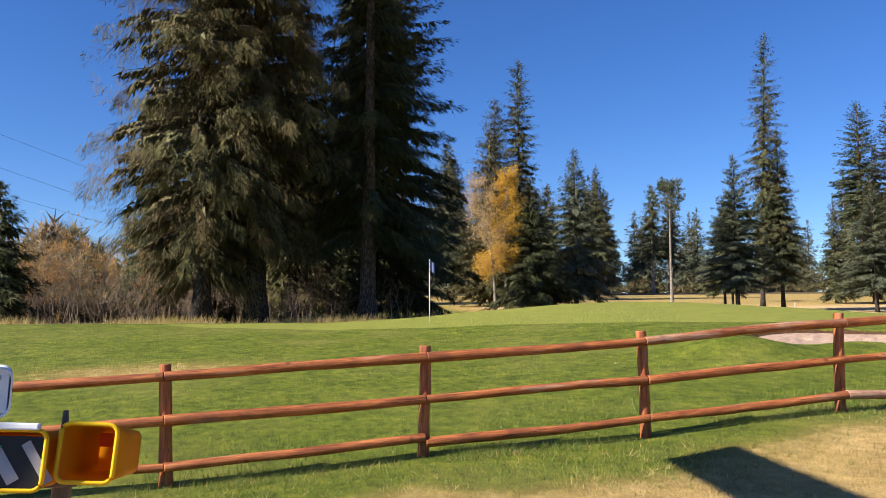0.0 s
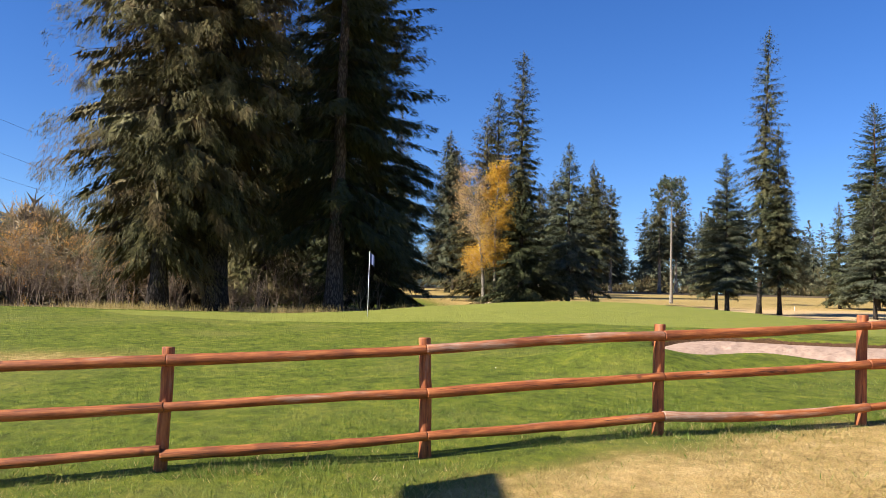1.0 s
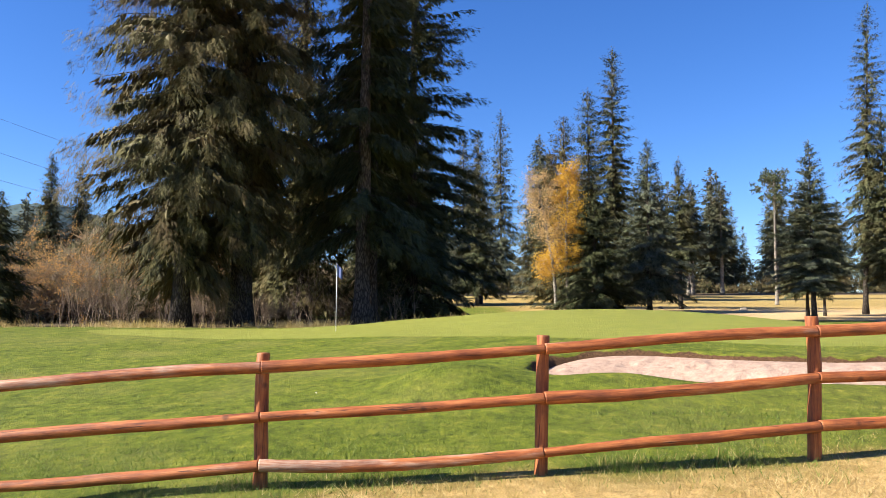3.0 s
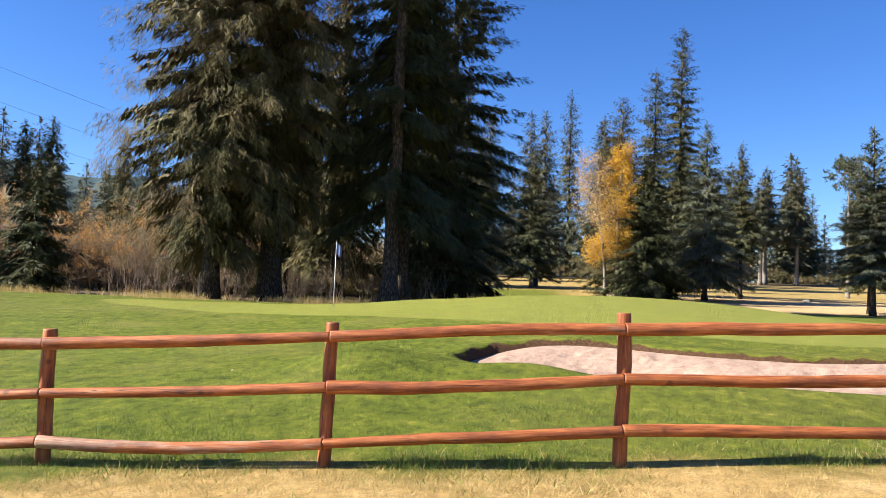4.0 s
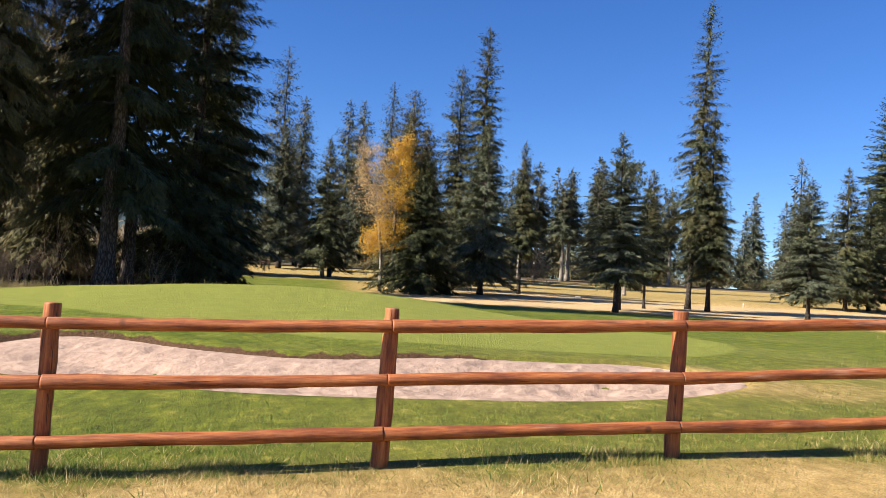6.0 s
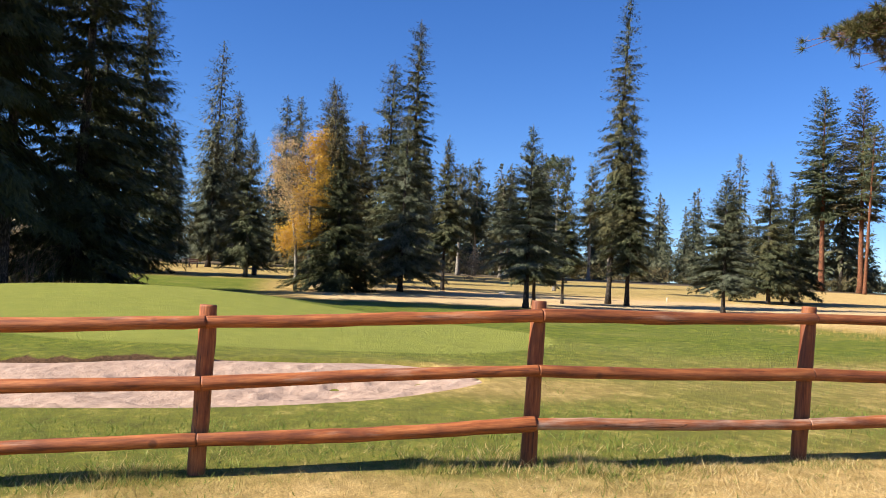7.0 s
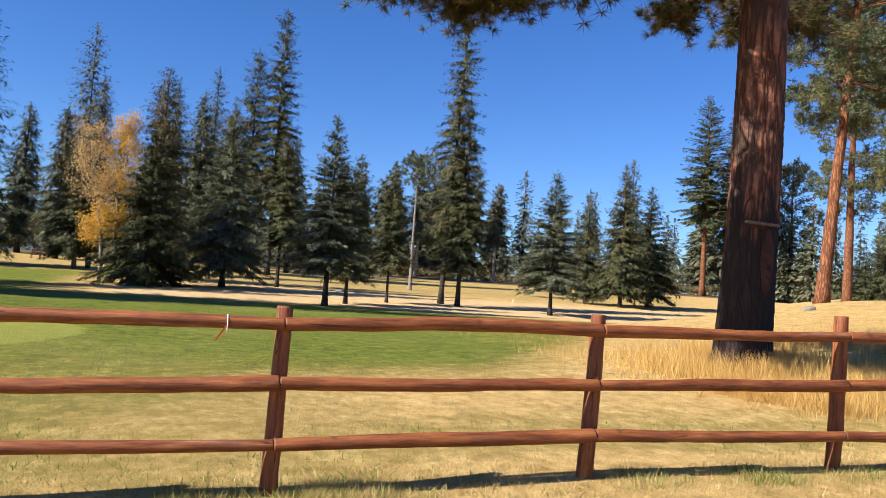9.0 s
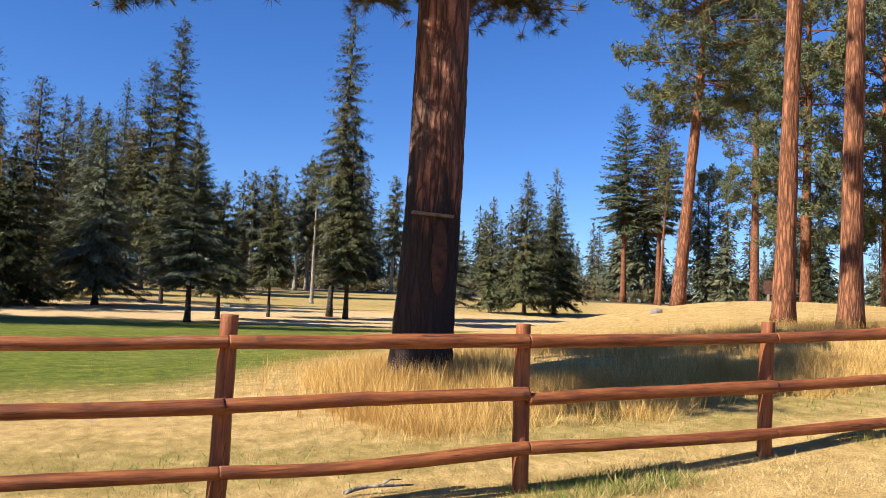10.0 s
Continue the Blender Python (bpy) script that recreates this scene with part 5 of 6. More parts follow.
hedge("far_undergrowth", [(-60, 150), (0, 150), (60, 158), (110, 150), (150, 135), (160, 90), (155, 40), (140, 0)], 9.0, 20000, FIR_FAR, "dark brushy undergrowth at the foot of the far forest", 1)
hedge("far_autumn_brush", [(20, 128), (60, 140), (100, 138), (128, 128)], 2.6, 3500, PINE_RUST, "brown autumn brush below the far trees", 2)
hedge("stand_undergrowth", [(120, 96), (118, 60), (104, 26), (92, 4)], 5.0, 16000, SPRUCE_DARK, "dark green undergrowth closing the pine stand", 3, 0.45)
rng1 = np.random.default_rng(31)
for k in range(13):
    tx, ty = 124 - 2.6 * k + rng1.uniform(-4, 4), 98 - 7.2 * k + rng1.uniform(-3, 3)
    conifer("young_conifer", tx, ty, rng1.uniform(8, 17), rng1.uniform(2.0, 3.2), (SPRUCE_GREEN, SPRUCE_DARK)[k % 2], "young conifer among the pines at the back of the stand", clear=rng1.uniform(0.5, 1.6), n=3000, kind=1, size=0.42, power=0.85, seed=420 + k, trunk_r=0.16, ragged=0.22, group="young conifers")
hedge("thicket_floor", [(-30, 50), (-18, 49), (-8, 51), (4, 56)], 3.6, 11000, SHRUB_BROWN, "grey-brown brush on the floor of the thicket", 4)
hedge("thicket_brush", [(-32, 54), (-22, 52), (-12, 52), (-5, 54)], 6.5, 7000, SHRUB_BROWN, "tangled grey and tan autumn brush", 5)


# ---- the big pine by the fence ----
def big_pine():
    rng = np.random.default_rng(55)
    x, y = 34.95, 6.35
    tree = thing_at("pine_tree", x, y, "huge old ponderosa pine with furrowed red-brown bark and a wooden cleat")
    H, sides, rings = 27.0, 44, 120
    z = np.concatenate([np.linspace(0, 9, 90), np.linspace(9.3, H, rings - 90)])
    r = 0.4 * (1 - z / H) ** 0.5 + 0.03 + 0.07 * np.exp(-z / 0.7)
    a = np.linspace(0, 2 * np.pi, sides, endpoint=False)
    plates = 0.035 * np.abs(np.sin(a[None] * 6.5 + 0.9 * np.sin(z[:, None] * 1.1) + 0.5 * np.sin(z[:, None] * 3.7))) ** 0.5
    lumps = 0.02 * np.sin(a[None] * 3 + z[:, None] * 0.6) + 0.014 * rng.standard_normal((rings, sides))
    rad = r[:, None] * (1 + plates + lumps)
    pts = np.stack([0.028 * z + 0.05 * np.sin(z * 0.5), 0.03 * np.sin(z * 0.4), z], 1)
    v, t = tube_arrays(pts, rad, sides)
    items, cen, aim = [(v, t)], [], []

    def limb(zb, azd, length, rise, sag, n, start=0.25):
        s = np.linspace(0, 1, 9)
        aa = radians(azd) + 0.12 * np.sin(4 * s + zb)
        pp = np.stack([length * s * np.cos(aa), length * s * np.sin(aa), zb + length * (rise * s - sag * s ** 2)], 1)
        items.append(tube_arrays(pp, (0.035 + 0.008 * length) * np.linspace(1, 0.2, 9), 6, False))
        for _ in range(n):
            sv = start + (1 - start) * rng.random() ** 0.75
            p = np.array([np.interp(sv, s, pp[:, i]) for i in range(3)])
            d = rng.standard_normal(3) * [1, 1, 0.45] * (0.35 + 0.1 * length * (1 - sv))
            e = p + d + [0, 0, -0.08]
            items.append(tube_arrays(np.stack([p, (p + e) / 2 + [0, 0, 0.03], e]), np.array([0.014, 0.01, 0.006]), 3, False))
            cen.append(e)
            cen.append(p + 0.55 * d + [0, 0, 0.06])
            aim.extend([1.1 * unit(d) + [0, 0, 0.3]] * 2)

    limb(7.35, 165, 6.6, 0.05, 0.19, 300, 0.45)
    limb(7.55, 179, 5.9, 0.05, 0.15, 120, 0.5)
    limb(7.35, 150, 5.2, 0.06, 0.15, 190, 0.45)
    limb(7.85, 192, 4.5, 0.05, 0.12, 150, 0.4)
    limb(7.75, 170, 5.0, 0.08, 0.14, 70, 0.5)
    limb(7.35, 159, 5.3, 0.05, 0.27, 210, 0.5)
    limb(7.45, 173, 4.7, 0.05, 0.29, 90, 0.6)
    limb(7.35, 187, 5.0, 0.05, 0.26, 150, 0.5)
    limb(6.9, 40, 3.1, 0.05, 0.1, 110, 0.45)
    limb(6.8, 62, 2.4, 0.05, 0.12, 80, 0.5)
    limb(6.8, 108, 2.2, 0.02, 0.12, 80, 0.45)
    shown = len(cen)
    # low limbs above the view, added to throw shade on the grass beyond
    for q in range(15):
        limb(6.5 + 0.05 * q, 197 + (q * 17) % 33, rng.uniform(7.9, 9.4), rng.uniform(0.03, 0.06), 0.05, 110, 0.66)
    for q in range(22):
        limb(10.5 + 16 * (q / 22), q * 137.5, (1.7 - 0.9 * q / 22) * rng.uniform(0.7, 1.1), rng.uniform(0, 0.35), 0.12, 26)
    v, t = merged(items)
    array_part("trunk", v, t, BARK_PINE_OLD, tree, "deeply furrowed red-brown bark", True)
    cen = np.array(cen)
    near, out_of_view = cen[:shown], cen[shown:]
    cv, ct = merged([tufts(near, 0.23 * rng.uniform(0.75, 1.15, len(near)), 54, rng, 0.06, 0.8, 0.25, True, np.array(aim[:shown])),
                     tufts(out_of_view, 0.34 * rng.uniform(0.75, 1.15, len(out_of_view)), 6, rng, 0.32, 0.8, 0.25)])
    array_part("needles", cv, ct, PINE_NEAR, tree, "long green and yellowing needles in tufts")
    # weathered cleat and the scar below it, on the side that faces the fence
    bm = bmesh.new()
    box(bm, (0.64, 0.08, 0.045), (-0.04, -0.45, 2.52), pose(0, 0, 0, 0, 1.5, 0), 0.01)
    part("cleat", bm, CLEAT_WOOD, tree, "weathered board nailed across the trunk")
    bm = bmesh.new()
    g = bmesh.ops.create_icosphere(bm, subdivisions=3, radius=1)
    for vv in g["verts"]:
        vv.co = Vector((vv.co.x * 0.12 + 0.1, vv.co.y * 0.05 - 0.425, vv.co.z * 0.55 + 1.9)) + 0.012 * noise.noise_vector(vv.co * 6)
    part("scar", bm, CHAR, tree, "dark fire scar in the bark")
    return tree


big_pine()


# ---- grass ----
def blades(name, xy, h, mat, label, rng, width=0.1, lean=0.5, clump=1):
    """Grass as separate blades, standing on the ground."""
    if clump > 1:
        xy = np.repeat(xy, clump, 0) + rng.normal(0, 0.035, (len(xy) * clump, 2))
        h = np.repeat(h, clump) * rng.uniform(0.5, 1.2, len(xy))
    n = len(xy)
    base = np.column_stack([xy, terrain(xy[:, 0], xy[:, 1]) - 0.01])
    a = rng.uniform(0, 2 * np.pi, n)
    side = np.stack([np.cos(a), np.sin(a), 0 * a], 1) * (h * width * 0.5)[:, None]
    tip = base + np.column_stack([rng.normal(0, lean, (n, 2)) * h[:, None], h])
    v = np.stack([base - side, base + side, tip], 1).reshape(-1, 3)
    t = np.arange(3 * n).reshape(-1, 3)
    ob = new(name, fast_mesh(name, v, t, mat))
    return tagged(ob, label, "grass", kind="stuff")


rg = np.random.default_rng(8)


def scatter_lawn(n, x0, x1, y0, y1):
    p = np.column_stack([rg.uniform(x0, x1, n), y0 + (y1 - y0) * rg.random(n) ** 1.4])
    return p[(outline_distance(p[:, 0], p[:, 1], BUNKER) > 0.1) & (outline_distance(p[:, 0], p[:, 1], GREEN) > 0) & (rg.random(n) > dryness(p[:, 0], p[:, 1]))]


def scatter(n, x0, x1, y0, y1, weight):
    p = np.column_stack([rg.uniform(x0, x1, n), rg.uniform(y0, y1, n)])
    keep = (rg.random(n) < weight(p[:, 0], p[:, 1])) & (outline_distance(p[:, 0], p[:, 1], BUNKER) > 0.02)
    return p[keep]


p = scatter(70000, -6, 42, -3.2, 1.2, lambda x, y: np.clip(dryness(x, y) + 0.1, 0, 1) * (y > -2.9 + 0.065 * x))
blades("dry_grass", p, rg.uniform(0.025, 0.065, len(p)), GRASS_DRY, "short dry straw-coloured grass along the verge", rg, 0.12, 1.0, 4)
p = scatter(56000, -6, 40, -2.6, 3.0, lambda x, y: (1 - 0.96 * np.clip(dryness(x, y), 0, 1)) * np.clip(1.3 - 0.3 * np.abs(y), 0.1, 1))
blades("green_grass", p, rg.uniform(0.03, 0.07, len(p)), GRASS_GREEN, "short green grass along the fence", rg, 0.14, 0.7, 3)
p = scatter_lawn(52000, -7, 36, 0.6, 11)
blades("lawn_grass", p, rg.uniform(0.02, 0.05, len(p)), GRASS_GREEN, "short mown lawn grass behind the fence", rg, 0.2, 0.9, 2)
p = scatter(50000, -6, 42, 0.1, 0.7, lambda x, y: 0.35 + 0.65 * (np.sin(x * 2.1 + 3 * np.sin(x * 0.7)) > 0.0))
h = rg.uniform(0.03, 0.108, len(p)) * (0.6 + 0.4 * np.sin(p[:, 0] * 1.7 + np.sin(p[:, 0] * 4.1)))
lush = np.exp(-(((p[:, 0] - 32.8) / 2.6) ** 2))
h = h * (1 + 0.2 * lush)
dry = rg.random(len(p)) < 0.15 + 0.55 * ss(8, 22, p[:, 0]) - 0.5 * lush
blades("fence_line_grass", p[~dry], h[~dry], GRASS_GREEN, "unmown green tufts along the foot of the fence", rg, 0.07, 0.6, 4)
blades("fence_line_straw", p[dry], h[dry], GRASS_DRY, "unmown straw tufts along the foot of the fence", rg, 0.07, 0.6, 4)
p = scatter(44000, 29, 60, 2.6, 22, lambda x, y: ss(31.5, 34, x - 0.1 * y) * ss(2.8, 4.6, y) * (0.25 + 0.75 * (np.sin(x * 1.3) * np.sin(y * 1.1 + 0.5 * x) > -0.3)) * (1.0 - 0.75 * ss(9, 14, y)))
blades("tall_dry_grass", p, rg.uniform(0.13, 0.36, len(p)) * (1 - 0.45 * ss(8, 14, p[:, 1])), GRASS_TALL, "tall golden dry grass round the big pine", rg, 0.024, 0.38, 7)
r, a = 0.55 + 1.1 * rg.random(2600) ** 1.3, rg.uniform(0, 2 * np.pi, 2600)
p = np.column_stack([34.95 + r * np.cos(a), 6.35 + r * np.sin(a)])
blades("trunk_foot_grass", p, rg.uniform(0.2, 0.46, len(p)), GRASS_TALL, "long golden grass grown up round the foot of the big pine", rg, 0.022, 0.34, 6)
p = scatter(9000, 33.2, 42, 2.3, 5.0, lambda x, y: ss(33.4, 34.6, x + 0.2 * y) * ss(2.3, 3.0, y + 0.25 * np.sin(2.3 * x)) * (0.3 + 0.7 * (np.sin(x * 2.7 + y) > -0.4)))
blades("golden_grass", p, rg.uniform(0.1, 0.3, len(p)), GRASS_TALL, "tufted golden grass behind the fence by the big pine", rg, 0.03, 0.5, 6)
p = scatter(5200, -20, 12, 27.0, 32, lambda x, y: 0.1 + 0.7 * (np.sin(x * 0.9 + np.sin(y * 1.3)) > 0.3))
blades("rough_grass", p, rg.uniform(0.15, 0.42, len(p)), GRASS_DRY, "pale rough grass at the edge of the shaded stand", rg, 0.04, 0.35, 6)


# ---- golf things ----
def flagstick(x, y):
    ob = thing_at("flagstick", x, y, "white flagstick with a small grey-blue flag on the green", "flag", sink=0.02)
    v, t = tube_arrays([(0, 0, 0), (0, 0, 1.0), (0.006, 0, 2.13)], [0.011, 0.01, 0.007], 8)
    array_part("pole", v, t, WHITE_PAINT, ob, smooth=True)
    xs, zs = np.linspace(0, 0.3, 9), np.linspace(0, 0.34, 7)
    X, Z = np.meshgrid(xs, zs)
    Y = 0.05 * np.sin(X * 22) * X / 0.3
    drop = -0.5 * X
    i, j = np.meshgrid(np.arange(6), np.arange(8), indexing="ij")
    a = (i * 9 + j).ravel()
    tt = np.concatenate([np.stack([a, a + 1, a + 10], 1), np.stack([a, a + 10, a + 9], 1)])
    front = np.stack([0.012 + X * 0.55, Y, 1.76 + Z + drop], -1).reshape(-1, 3)
    v = np.concatenate([front, front + [0, 0.003, 0]])
    array_part("cloth", v, np.concatenate([tt, tt[:, ::-1] + 63]), FLAG_CLOTH, ob, "grey-blue flag hanging limp", True)
    return ob


flagstick(4.14, 18.72)


def cables():
    """Three sagging overhead lines beyond the trees."""
    for k, (za, zb) in enumerate(((29.6, 7.0), (26.4, 5.0), (22.6, 4.4))):
        s = np.linspace(0, 1, 40)
        pts = np.stack([-62 + 70 * s, 34 + 37.5 * s, za + (zb - za) * s - 0.6 * np.sin(np.pi * s)], 1)
        v, t = tube_arrays(pts, np.full(40, 0.011), 5)
        ob = new("overhead_cable", fast_mesh("overhead_cable", v, t, WIRE, True))
        tagged(ob, "thin grey overhead cable sagging beyond the trees", "cable", "overhead cables")


cables()


def rounded_rect(w, h, r, n=6):
    out = []
    for cx, cz, a0 in ((w / 2 - r, h / 2 - r, 0), (-w / 2 + r, h / 2 - r, 90), (-w / 2 + r, -h / 2 + r, 180), (w / 2 - r, -h / 2 + r, 270)):
        for k in range(n):
            a = radians(a0 + 90 * k / (n - 1))
            out.append((cx + r * math.cos(a), cz + r * math.sin(a)))
    return out


def tube_box(depth, w, h, r, wall, taper=0.88):
    """An open-fronted box with rounded corners and a closed back, opening towards -y."""
    bm = bmesh.new()
    loops = []
    for y, s, inset in ((depth, taper, 0), (0, 1, 0), (0, 1, wall), (depth - wall, taper, wall)):
        loops.append([bm.verts.new((px, y, pz)) for px, pz in rounded_rect(w * s - 2 * inset, h * s - 2 * inset, r)])
    for a, b in zip(loops, loops[1:]):
        for k in range(len(a)):
            bm.faces.new((a[k], a[(k + 1) % len(a)], b[(k + 1) % len(a)], b[k]))
    bm.faces.new(loops[0])
    bm.faces.new(loops[-1][::-1])
    return bm


def rim_ring(w, h, r):
    pts = [(px, 0, pz) for px, pz in rounded_rect(w, h, r)]
    pts = np.array(pts + pts[:2])
    return tube_arrays(pts, np.full(len(pts), 0.007), 6, False)


def paper_tubes():
    ground_z = float(terrain(-2.5, -5.2))
    post = tagged(new("wooden_post"), "dark weathered post carrying paper boxes", "post")
    v, t = tube_arrays([(-2.6, -4.95, ground_z - 0.3), (-2.595, -4.95, 0.5), (-2.59, -4.95, 0.8), (-2.585, -4.95, 1.05)], [0.036, 0.034, 0.03, 0.008], 8)
    array_part("shaft", v, t, CLEAT_WOOD, post)
    first = tagged(new("newspaper_box"), "open yellow plastic newspaper box with orange squares inside", "newspaper box")
    first.matrix_basis = pose(-2.465, -5.27, 0.957, -8, 4, -5)
    part("body", tube_box(0.42, 0.155, 0.165, 0.026, 0.004), YELLOW_PLASTIC, first, smooth=True)
    v, t = rim_ring(0.155, 0.165, 0.026)
    array_part("rim", v, t, YELLOW_RIM, first, "thick bright yellow rim", True)
    # two small orange squares just inside the back wall
    for px in (-0.042, 0.034):
        bm = bmesh.new()
        box(bm, (0.044, 0.003, 0.045), (px, 0.405, 0.036))
        part("orange_square", bm, SOLID_ORANGE, first, "flat orange square inside")
    second = tagged(new("newspaper_box"), "yellow plastic newspaper box with a black and grey printed front", "newspaper box")
    second.matrix_basis = pose(-2.672, -5.29, 0.95, -8, 3, -4)
    part("body", tube_box(0.42, 0.2, 0.165, 0.026, 0.004), YELLOW_PLASTIC, second, smooth=True)
    v, t = rim_ring(0.2, 0.165, 0.026)
    array_part("rim", v, t, YELLOW_RIM, second, "thick bright yellow rim", True)
    bm = bmesh.new()
    box(bm, (0.188, 0.006, 0.145), (0, 0.02, -0.006))
    panel = part("front_panel", bm, BLACK_RUBBER, second, "black panel with slanting grey stripes")
    for px, wide in ((-0.015, 0.034), (0.078, 0.026)):
        bm = bmesh.new()
        box(bm, (wide, 0.004, 0.13), (px, 0.0155, -0.006), pose(0, 0, 0, 0, -34, 0))
        part("stripe", bm, GREY_PRINT, panel)
    bm = bmesh.new()
    box(bm, (0.016, 0.004, 0.016), (-0.03, 0.011, 0.035), pose(0, 0, 0, 0, 30, 0))
    part("mark", bm, TEAL_PRINT, panel)
    bm = bmesh.new()
    box(bm, (0.15, 0.03, 0.02), (0.005, -0.006, 0.093), None, 0.005)
    part("lid", bm, WHITE_PAINT, second, "bright metal strip along the top")
    third = tagged(new("newspaper_box"), "white plastic box with faded print, on top of the yellow ones", "newspaper box")
    third.matrix_basis = pose(-2.775, -5.3, 1.14, 0, 3, 12)
    part("body", tube_box(0.4, 0.22, 0.14, 0.03, 0.005), WHITE_PAINT, third, smooth=True)
    bm = bmesh.new()
    box(bm, (0.2, 0.006, 0.12), (0, 0.012, 0.003))
    panel = part("front_panel", bm, WHITE_PAINT, third)
    for k in range(4):
        bm = bmesh.new()
        box(bm, (0.12 - 0.02 * (k % 2), 0.003, 0.014), (0.02, 0.0075, 0.042 - 0.026 * k))
        part("print_bar", bm, PINK_PRINT if k > 1 else GREY_PRINT, panel)
    bm = bmesh.new()
    box(bm, (0.36, 0.2, 0.02), (-2.7, -5.0, 0.842), None, 0.004)
    part("shelf_board", bm, CLEAT_WOOD, post)


paper_tubes()


def shadow_board():
    """An unseen board on posts, added only to cast the shadow on the verge."""
    ob = tagged(new("sign_board"), "unseen board on posts, added to cast the shadow on the verge", "sign")
    bm = bmesh.new()
    box(bm, (0.12, 4.6, 0.61), (-5.05, -4.1, 4.75), pose(0, 0, 0, 0, 0, -12.4), 0.01)
    part("board", bm, WEATHERED, ob)
    for px, py in ((-5.0, -3.6), (-5.45, -5.7)):
        v, t = tube_arrays([(px, py, -0.6), (px, py, 4.9)], [0.07, 0.06], 10)
        array_part("post", v, t, WEATHERED, ob, smooth=True)


shadow_board()


# ---- small things on the course ----
shrub(44.2, 101, 4.6, SHRUB_BROWN, "round leafless tan bush behind the flat", 1600, 360, stems=10, r=0.03, leaf=0.25)


def litter_bin(x, y):
    ob = thing_at("litter_bin", x, y, "dark round litter bin with a domed lid beside the path", "bin", sink=0.01)
    v, t = tube_arrays([(0, 0, 0), (0, 0, 0.05), (0, 0, 0.8)], [0.24, 0.27, 0.29], 14)
    array_part("body", v, t, BLACK_RUBBER, ob, smooth=True)
    v, t = tube_arrays([(0, 0, 0.8), (0, 0, 0.86), (0, 0, 0.97), (0, 0, 1.02)], [0.31, 0.31, 0.2, 0.06], 14)
    array_part("lid", v, t, BLACK_RUBBER, ob, smooth=True)


def bench(x, y, turn):
    ob = thing_at("bench", x, y, "small brown wooden bench on the grass", "bench", sink=0.01, turn=turn)
    for k in range(3):
        bm = bmesh.new()
        box(bm, (1.5, 0.11, 0.04), (0, -0.14 + 0.14 * k, 0.45), None, 0.008)
        part("seat_slat", bm, WEATHERED, ob)
    for k in range(2):
        bm = bmesh.new()
        box(bm, (1.5, 0.03, 0.11), (0, 0.23, 0.62 + 0.16 * k), None, 0.008)
        part("back_slat", bm, WEATHERED, ob)
    for sx in (-0.6, 0.6):
        for sy, top in ((-0.16, 0.43), (0.2, 0.85)):
            bm = bmesh.new()
            box(bm, (0.07, 0.06, top), (sx, sy, top / 2), None, 0.006)
            part("leg", bm, WEATHERED, ob)


def boulder(x, y, r, seed):
    bm = bmesh.new()
    g = bmesh.ops.create_icosphere(bm, subdivisions=3, radius=1)
    for vv in g["verts"]:
        vv.co = Vector((vv.co.x * r, vv.co.y * r * 0.8, vv.co.z * r * 0.6)) * (1 + 0.25 * noise.noise(vv.co * 1.6 + Vector((seed, 0, 0))))
    ob = part("boulder", bm, STONE, None, "", True)
    ob.matrix_basis = pose(x, y, float(terrain(x, y)) + 0.1 * r)
    tagged(ob, "rounded grey boulder half sunk in the dry grass", "boulder", "boulders")


def tee_marker(x, y):
    ob = thing_at("tee_marker", x, y, "short white painted marker post in the grass", "marker", sink=0.02)
    v, t = tube_arrays([(0, 0, 0), (0, 0, 0.42), (0, 0, 0.45)], [0.04, 0.04, 0.025], 10)
    array_part("shaft", v, t, WHITE_PAINT, ob, smooth=True)


litter_bin(15.8, 82.8)
bench(6.1, 113.3, 12)
for bx, by, br in ((51.2, 23.3, 0.3), (38.5, 66.5, 0.35), (31.5, 69.0, 0.3)):
    boulder(bx, by, br, bx)
tee_marker(55.3, 67)


def rail_tie():
    """A white plastic tie left round the top rail, with a faded orange ribbon end."""
    a = np.linspace(0, 2 * np.pi, 17)
    x = 26.35
    pts = np.stack([x + 0 * a, 0.433 + 0.058 * np.cos(a), 2.283 + 0.058 * np.sin(a)], 1)
    tie = tagged(new("plastic_tie"), "white plastic tie with an orange ribbon end round the fence rail", "tie")
    v, t = tube_arrays(pts, np.full(17, 0.004), 5, False)
    array_part("loop", v, t, WHITE_PAINT, tie, smooth=True)
    s = np.linspace(0, 1, 6)
    side = np.stack([x - 0.015 - 0.06 * s, 0.372 - 0.004 * np.sin(5 * s), 2.27 - 0.1 * s], 1)
    v = np.concatenate([side, side + [0.016, 0.004, 0.003], side + [0, 0.003, 0], side + [0.016, 0.007, 0.003]])
    k = np.arange(5)
    tt = np.concatenate([np.stack([k + o, k + 1 + o, k + 7 + o], 1) for o in (0, 12)] + [np.stack([k + o, k + 7 + o, k + 6 + o], 1) for o in (0, 12)])
    array_part("ribbon", v, tt, SOLID_ORANGE, tie, "faded orange ribbon")


def golf_ball(x, y):
    bm = bmesh.new()
    bmesh.ops.create_icosphere(bm, subdivisions=3, radius=0.021)
    ob = part("golf_ball", bm, WHITE_PAINT, None, "", True)
    ob.matrix_basis = pose(x, y, float(terrain(x, y)) - 0.006)
    tagged(ob, "small white ball lying in the lawn", "ball")


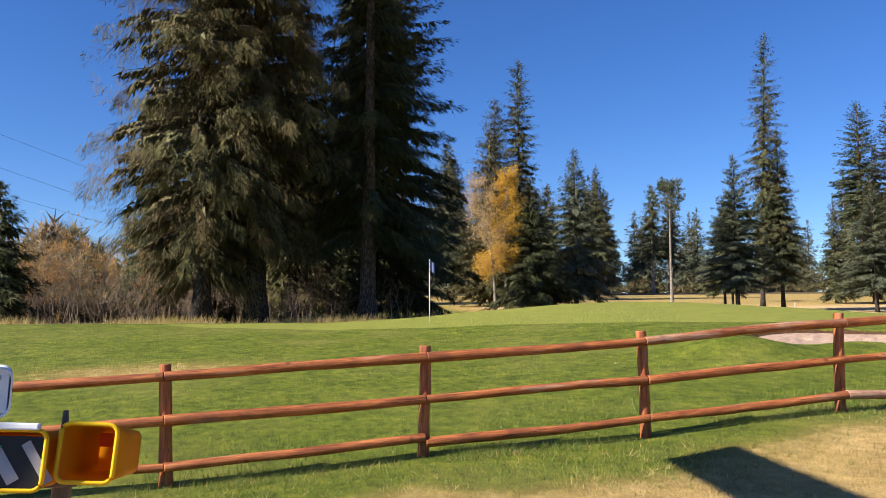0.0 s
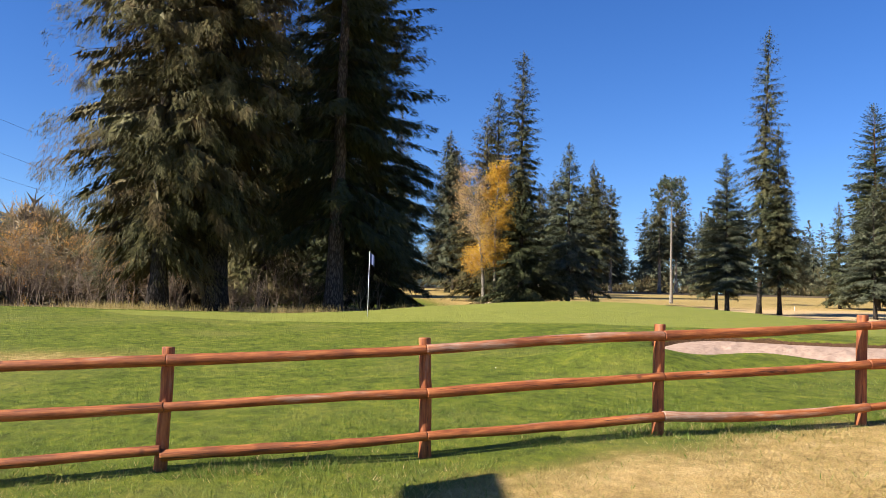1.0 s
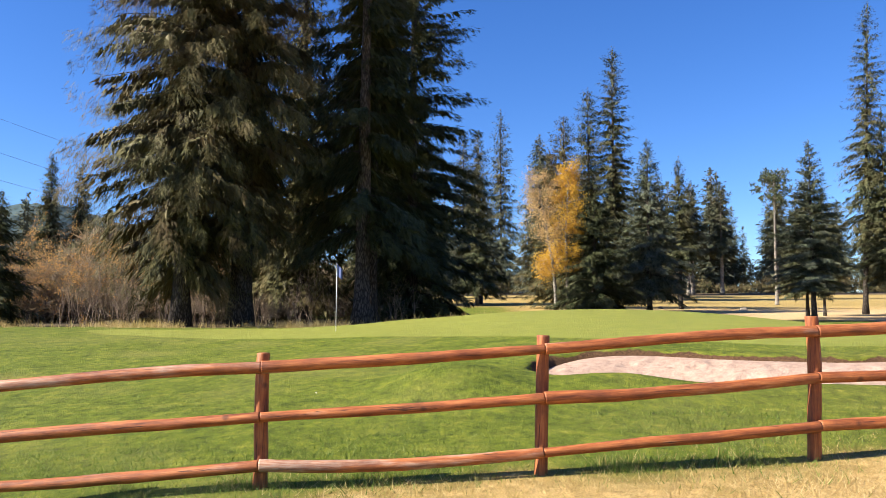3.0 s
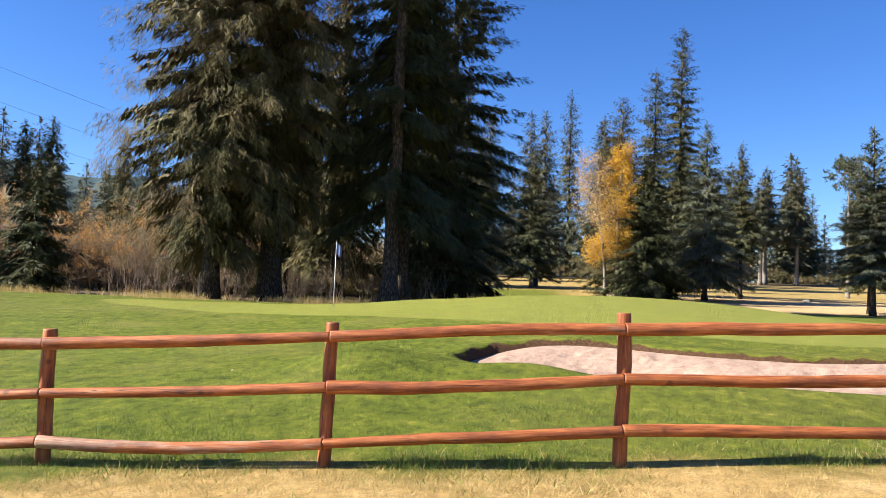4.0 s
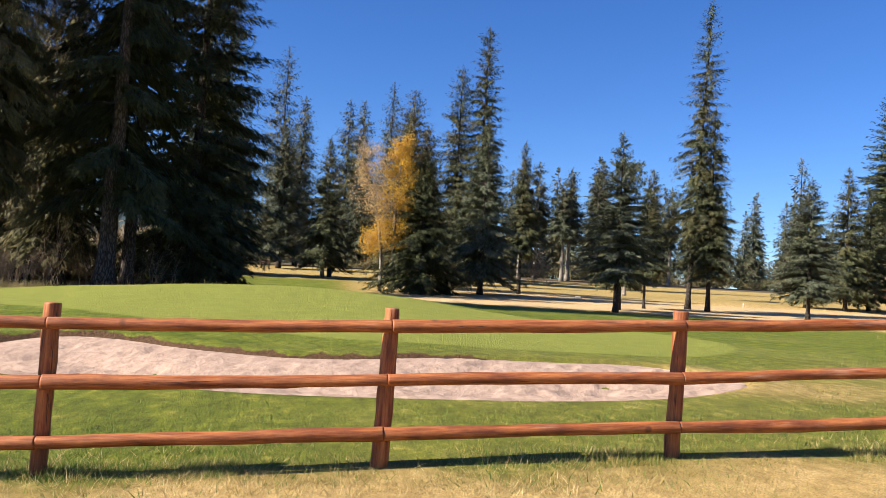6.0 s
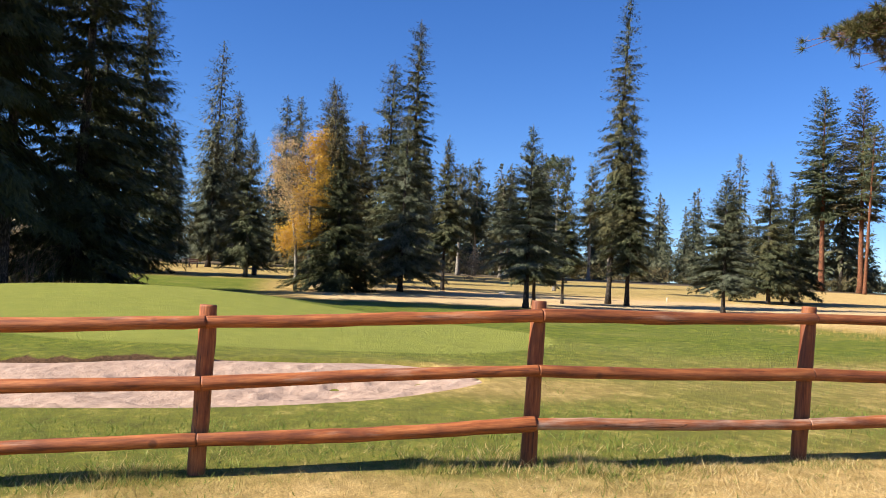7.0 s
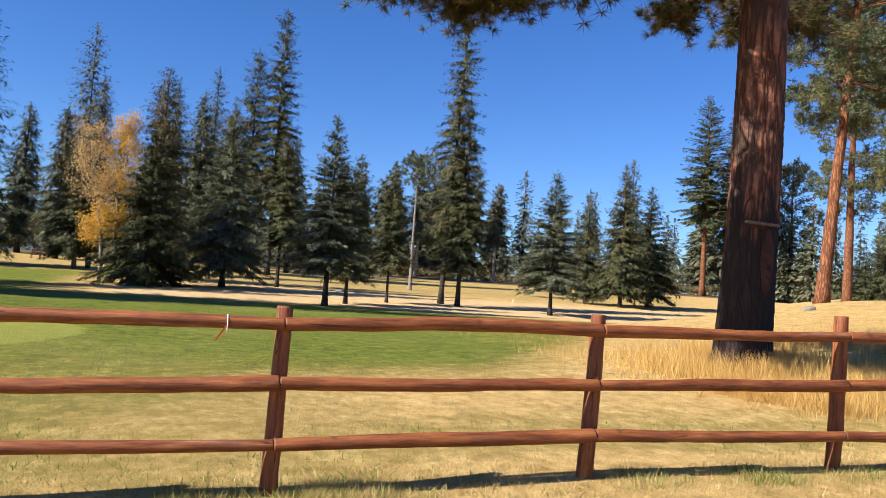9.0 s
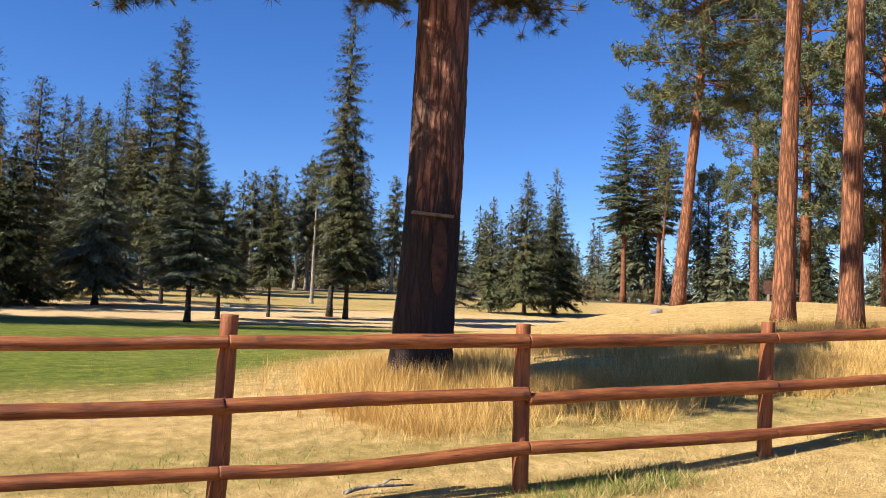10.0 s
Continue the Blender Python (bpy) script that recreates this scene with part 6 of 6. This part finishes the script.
def far_bunker(x, y, rx, ry):
    """Bare sand on the face of the far bank."""
    u, w = np.meshgrid(np.linspace(0, 1, 9), np.linspace(0, 2 * np.pi, 29)[:-1])
    rim = 1 + 0.12 * np.sin(3 * w + 1) + 0.08 * np.sin(5 * w)
    X, Y = x + rx * u * rim * np.cos(w), y + ry * u * rim * np.sin(w)
    Z = terrain(X, Y) + 0.1 * (1 - u ** 4) - 0.06
    i, j = np.meshgrid(np.arange(28), np.arange(8), indexing="ij")
    a, b = (i * 9 + j).ravel(), ((i + 1) % 28 * 9 + j).ravel()
    tris = np.concatenate([np.stack([a, a + 1, b + 1], 1), np.stack([a, b + 1, b], 1)])
    me = fast_mesh("far_bunker", np.stack([X, Y, Z], -1).reshape(-1, 3), tris, SAND, True)
    tagged(new("far_bunker", me), "bare pale sand on the face of a far grassy bank", "bunker", kind="structure")


def bench(x, y, width, turn):
    """A dark plank bench: two trestles, a seat and a back of two boards."""
    ob = thing_at("bench", x, y, "dark weathered plank bench standing at the edge of the trees", "bench", sink=0.03, turn=turn)
    for s in (-0.42, 0.42):
        bm = bmesh.new()
        box(bm, (0.07, 0.07, 1.15), (s * width, 0.2, 0.57), bevel=0.008)
        box(bm, (0.07, 0.07, 0.45), (s * width, -0.2, 0.22), bevel=0.008)
        box(bm, (0.06, 0.46, 0.07), (s * width, 0, 0.42), bevel=0.008)
        part("trestle", bm, CHAR, ob)
    bm = bmesh.new()
    for k in range(3):
        box(bm, (width, 0.135, 0.04), (0, -0.17 + 0.15 * k, 0.475), bevel=0.006)
    part("seat", bm, CHAR, ob)
    for z in (0.78, 1.02):
        bm = bmesh.new()
        box(bm, (width, 0.035, 0.17), (0, 0.155, z), bevel=0.006)
        part("back_board", bm, CHAR, ob)
    return ob


def low_board(x, y, width, turn):
    """A low board of dark planks on two stout posts."""
    ob = thing_at("notice_board", x, y, "low dark plank board on two stout posts among the pines", "board", sink=0.05, turn=turn)
    for s in (-0.36, 0.36):
        bm = bmesh.new()
        box(bm, (0.13, 0.13, 0.98), (s * width, 0.08, 0.49), bevel=0.015)
        part("post", bm, CLEAT_WOOD, ob)
    for k in range(3):
        bm = bmesh.new()
        box(bm, (width, 0.04, 0.19), (0.01 * (k - 1), -0.005, 0.5 + 0.2 * k), bevel=0.008)
        part("plank", bm, CHAR, ob)
    return ob


def fallen_branch(ax, ay, bx, by):
    """A weathered stick lying in the grass, with a stub of a fork."""
    s = np.linspace(0, 1, 7)
    X, Y = ax + (bx - ax) * s, ay + (by - ay) * s + 0.03 * np.sin(7 * s)
    pts = np.stack([X, Y, terrain(X, Y) + 0.03 + 0.03 * np.sin(3 * s)], 1)
    fork = np.stack([pts[3], pts[3] + [0.1, 0.07, 0.03], pts[3] + [0.2, 0.1, 0.02]])
    v, t = merged([tube_arrays(pts, 0.018 * (1 - 0.6 * s), 6), tube_arrays(fork, [0.01, 0.008, 0.005], 5)])
    tagged(new("fallen_branch", fast_mesh("fallen_branch", v, t, BARK_PALE, True)), "pale weathered stick lying in the grass under the fence", "branch")


rail_tie()
bench(8.0, 100.4, 1.15, -8)
low_board(58.6, 24.2, 1.45, -44)
fallen_branch(32.50, 0.89, 33.06, 0.94)
golf_ball(4.69, 6.02)
far_bunker(104.6, 80.5, 4.6, 2.6)
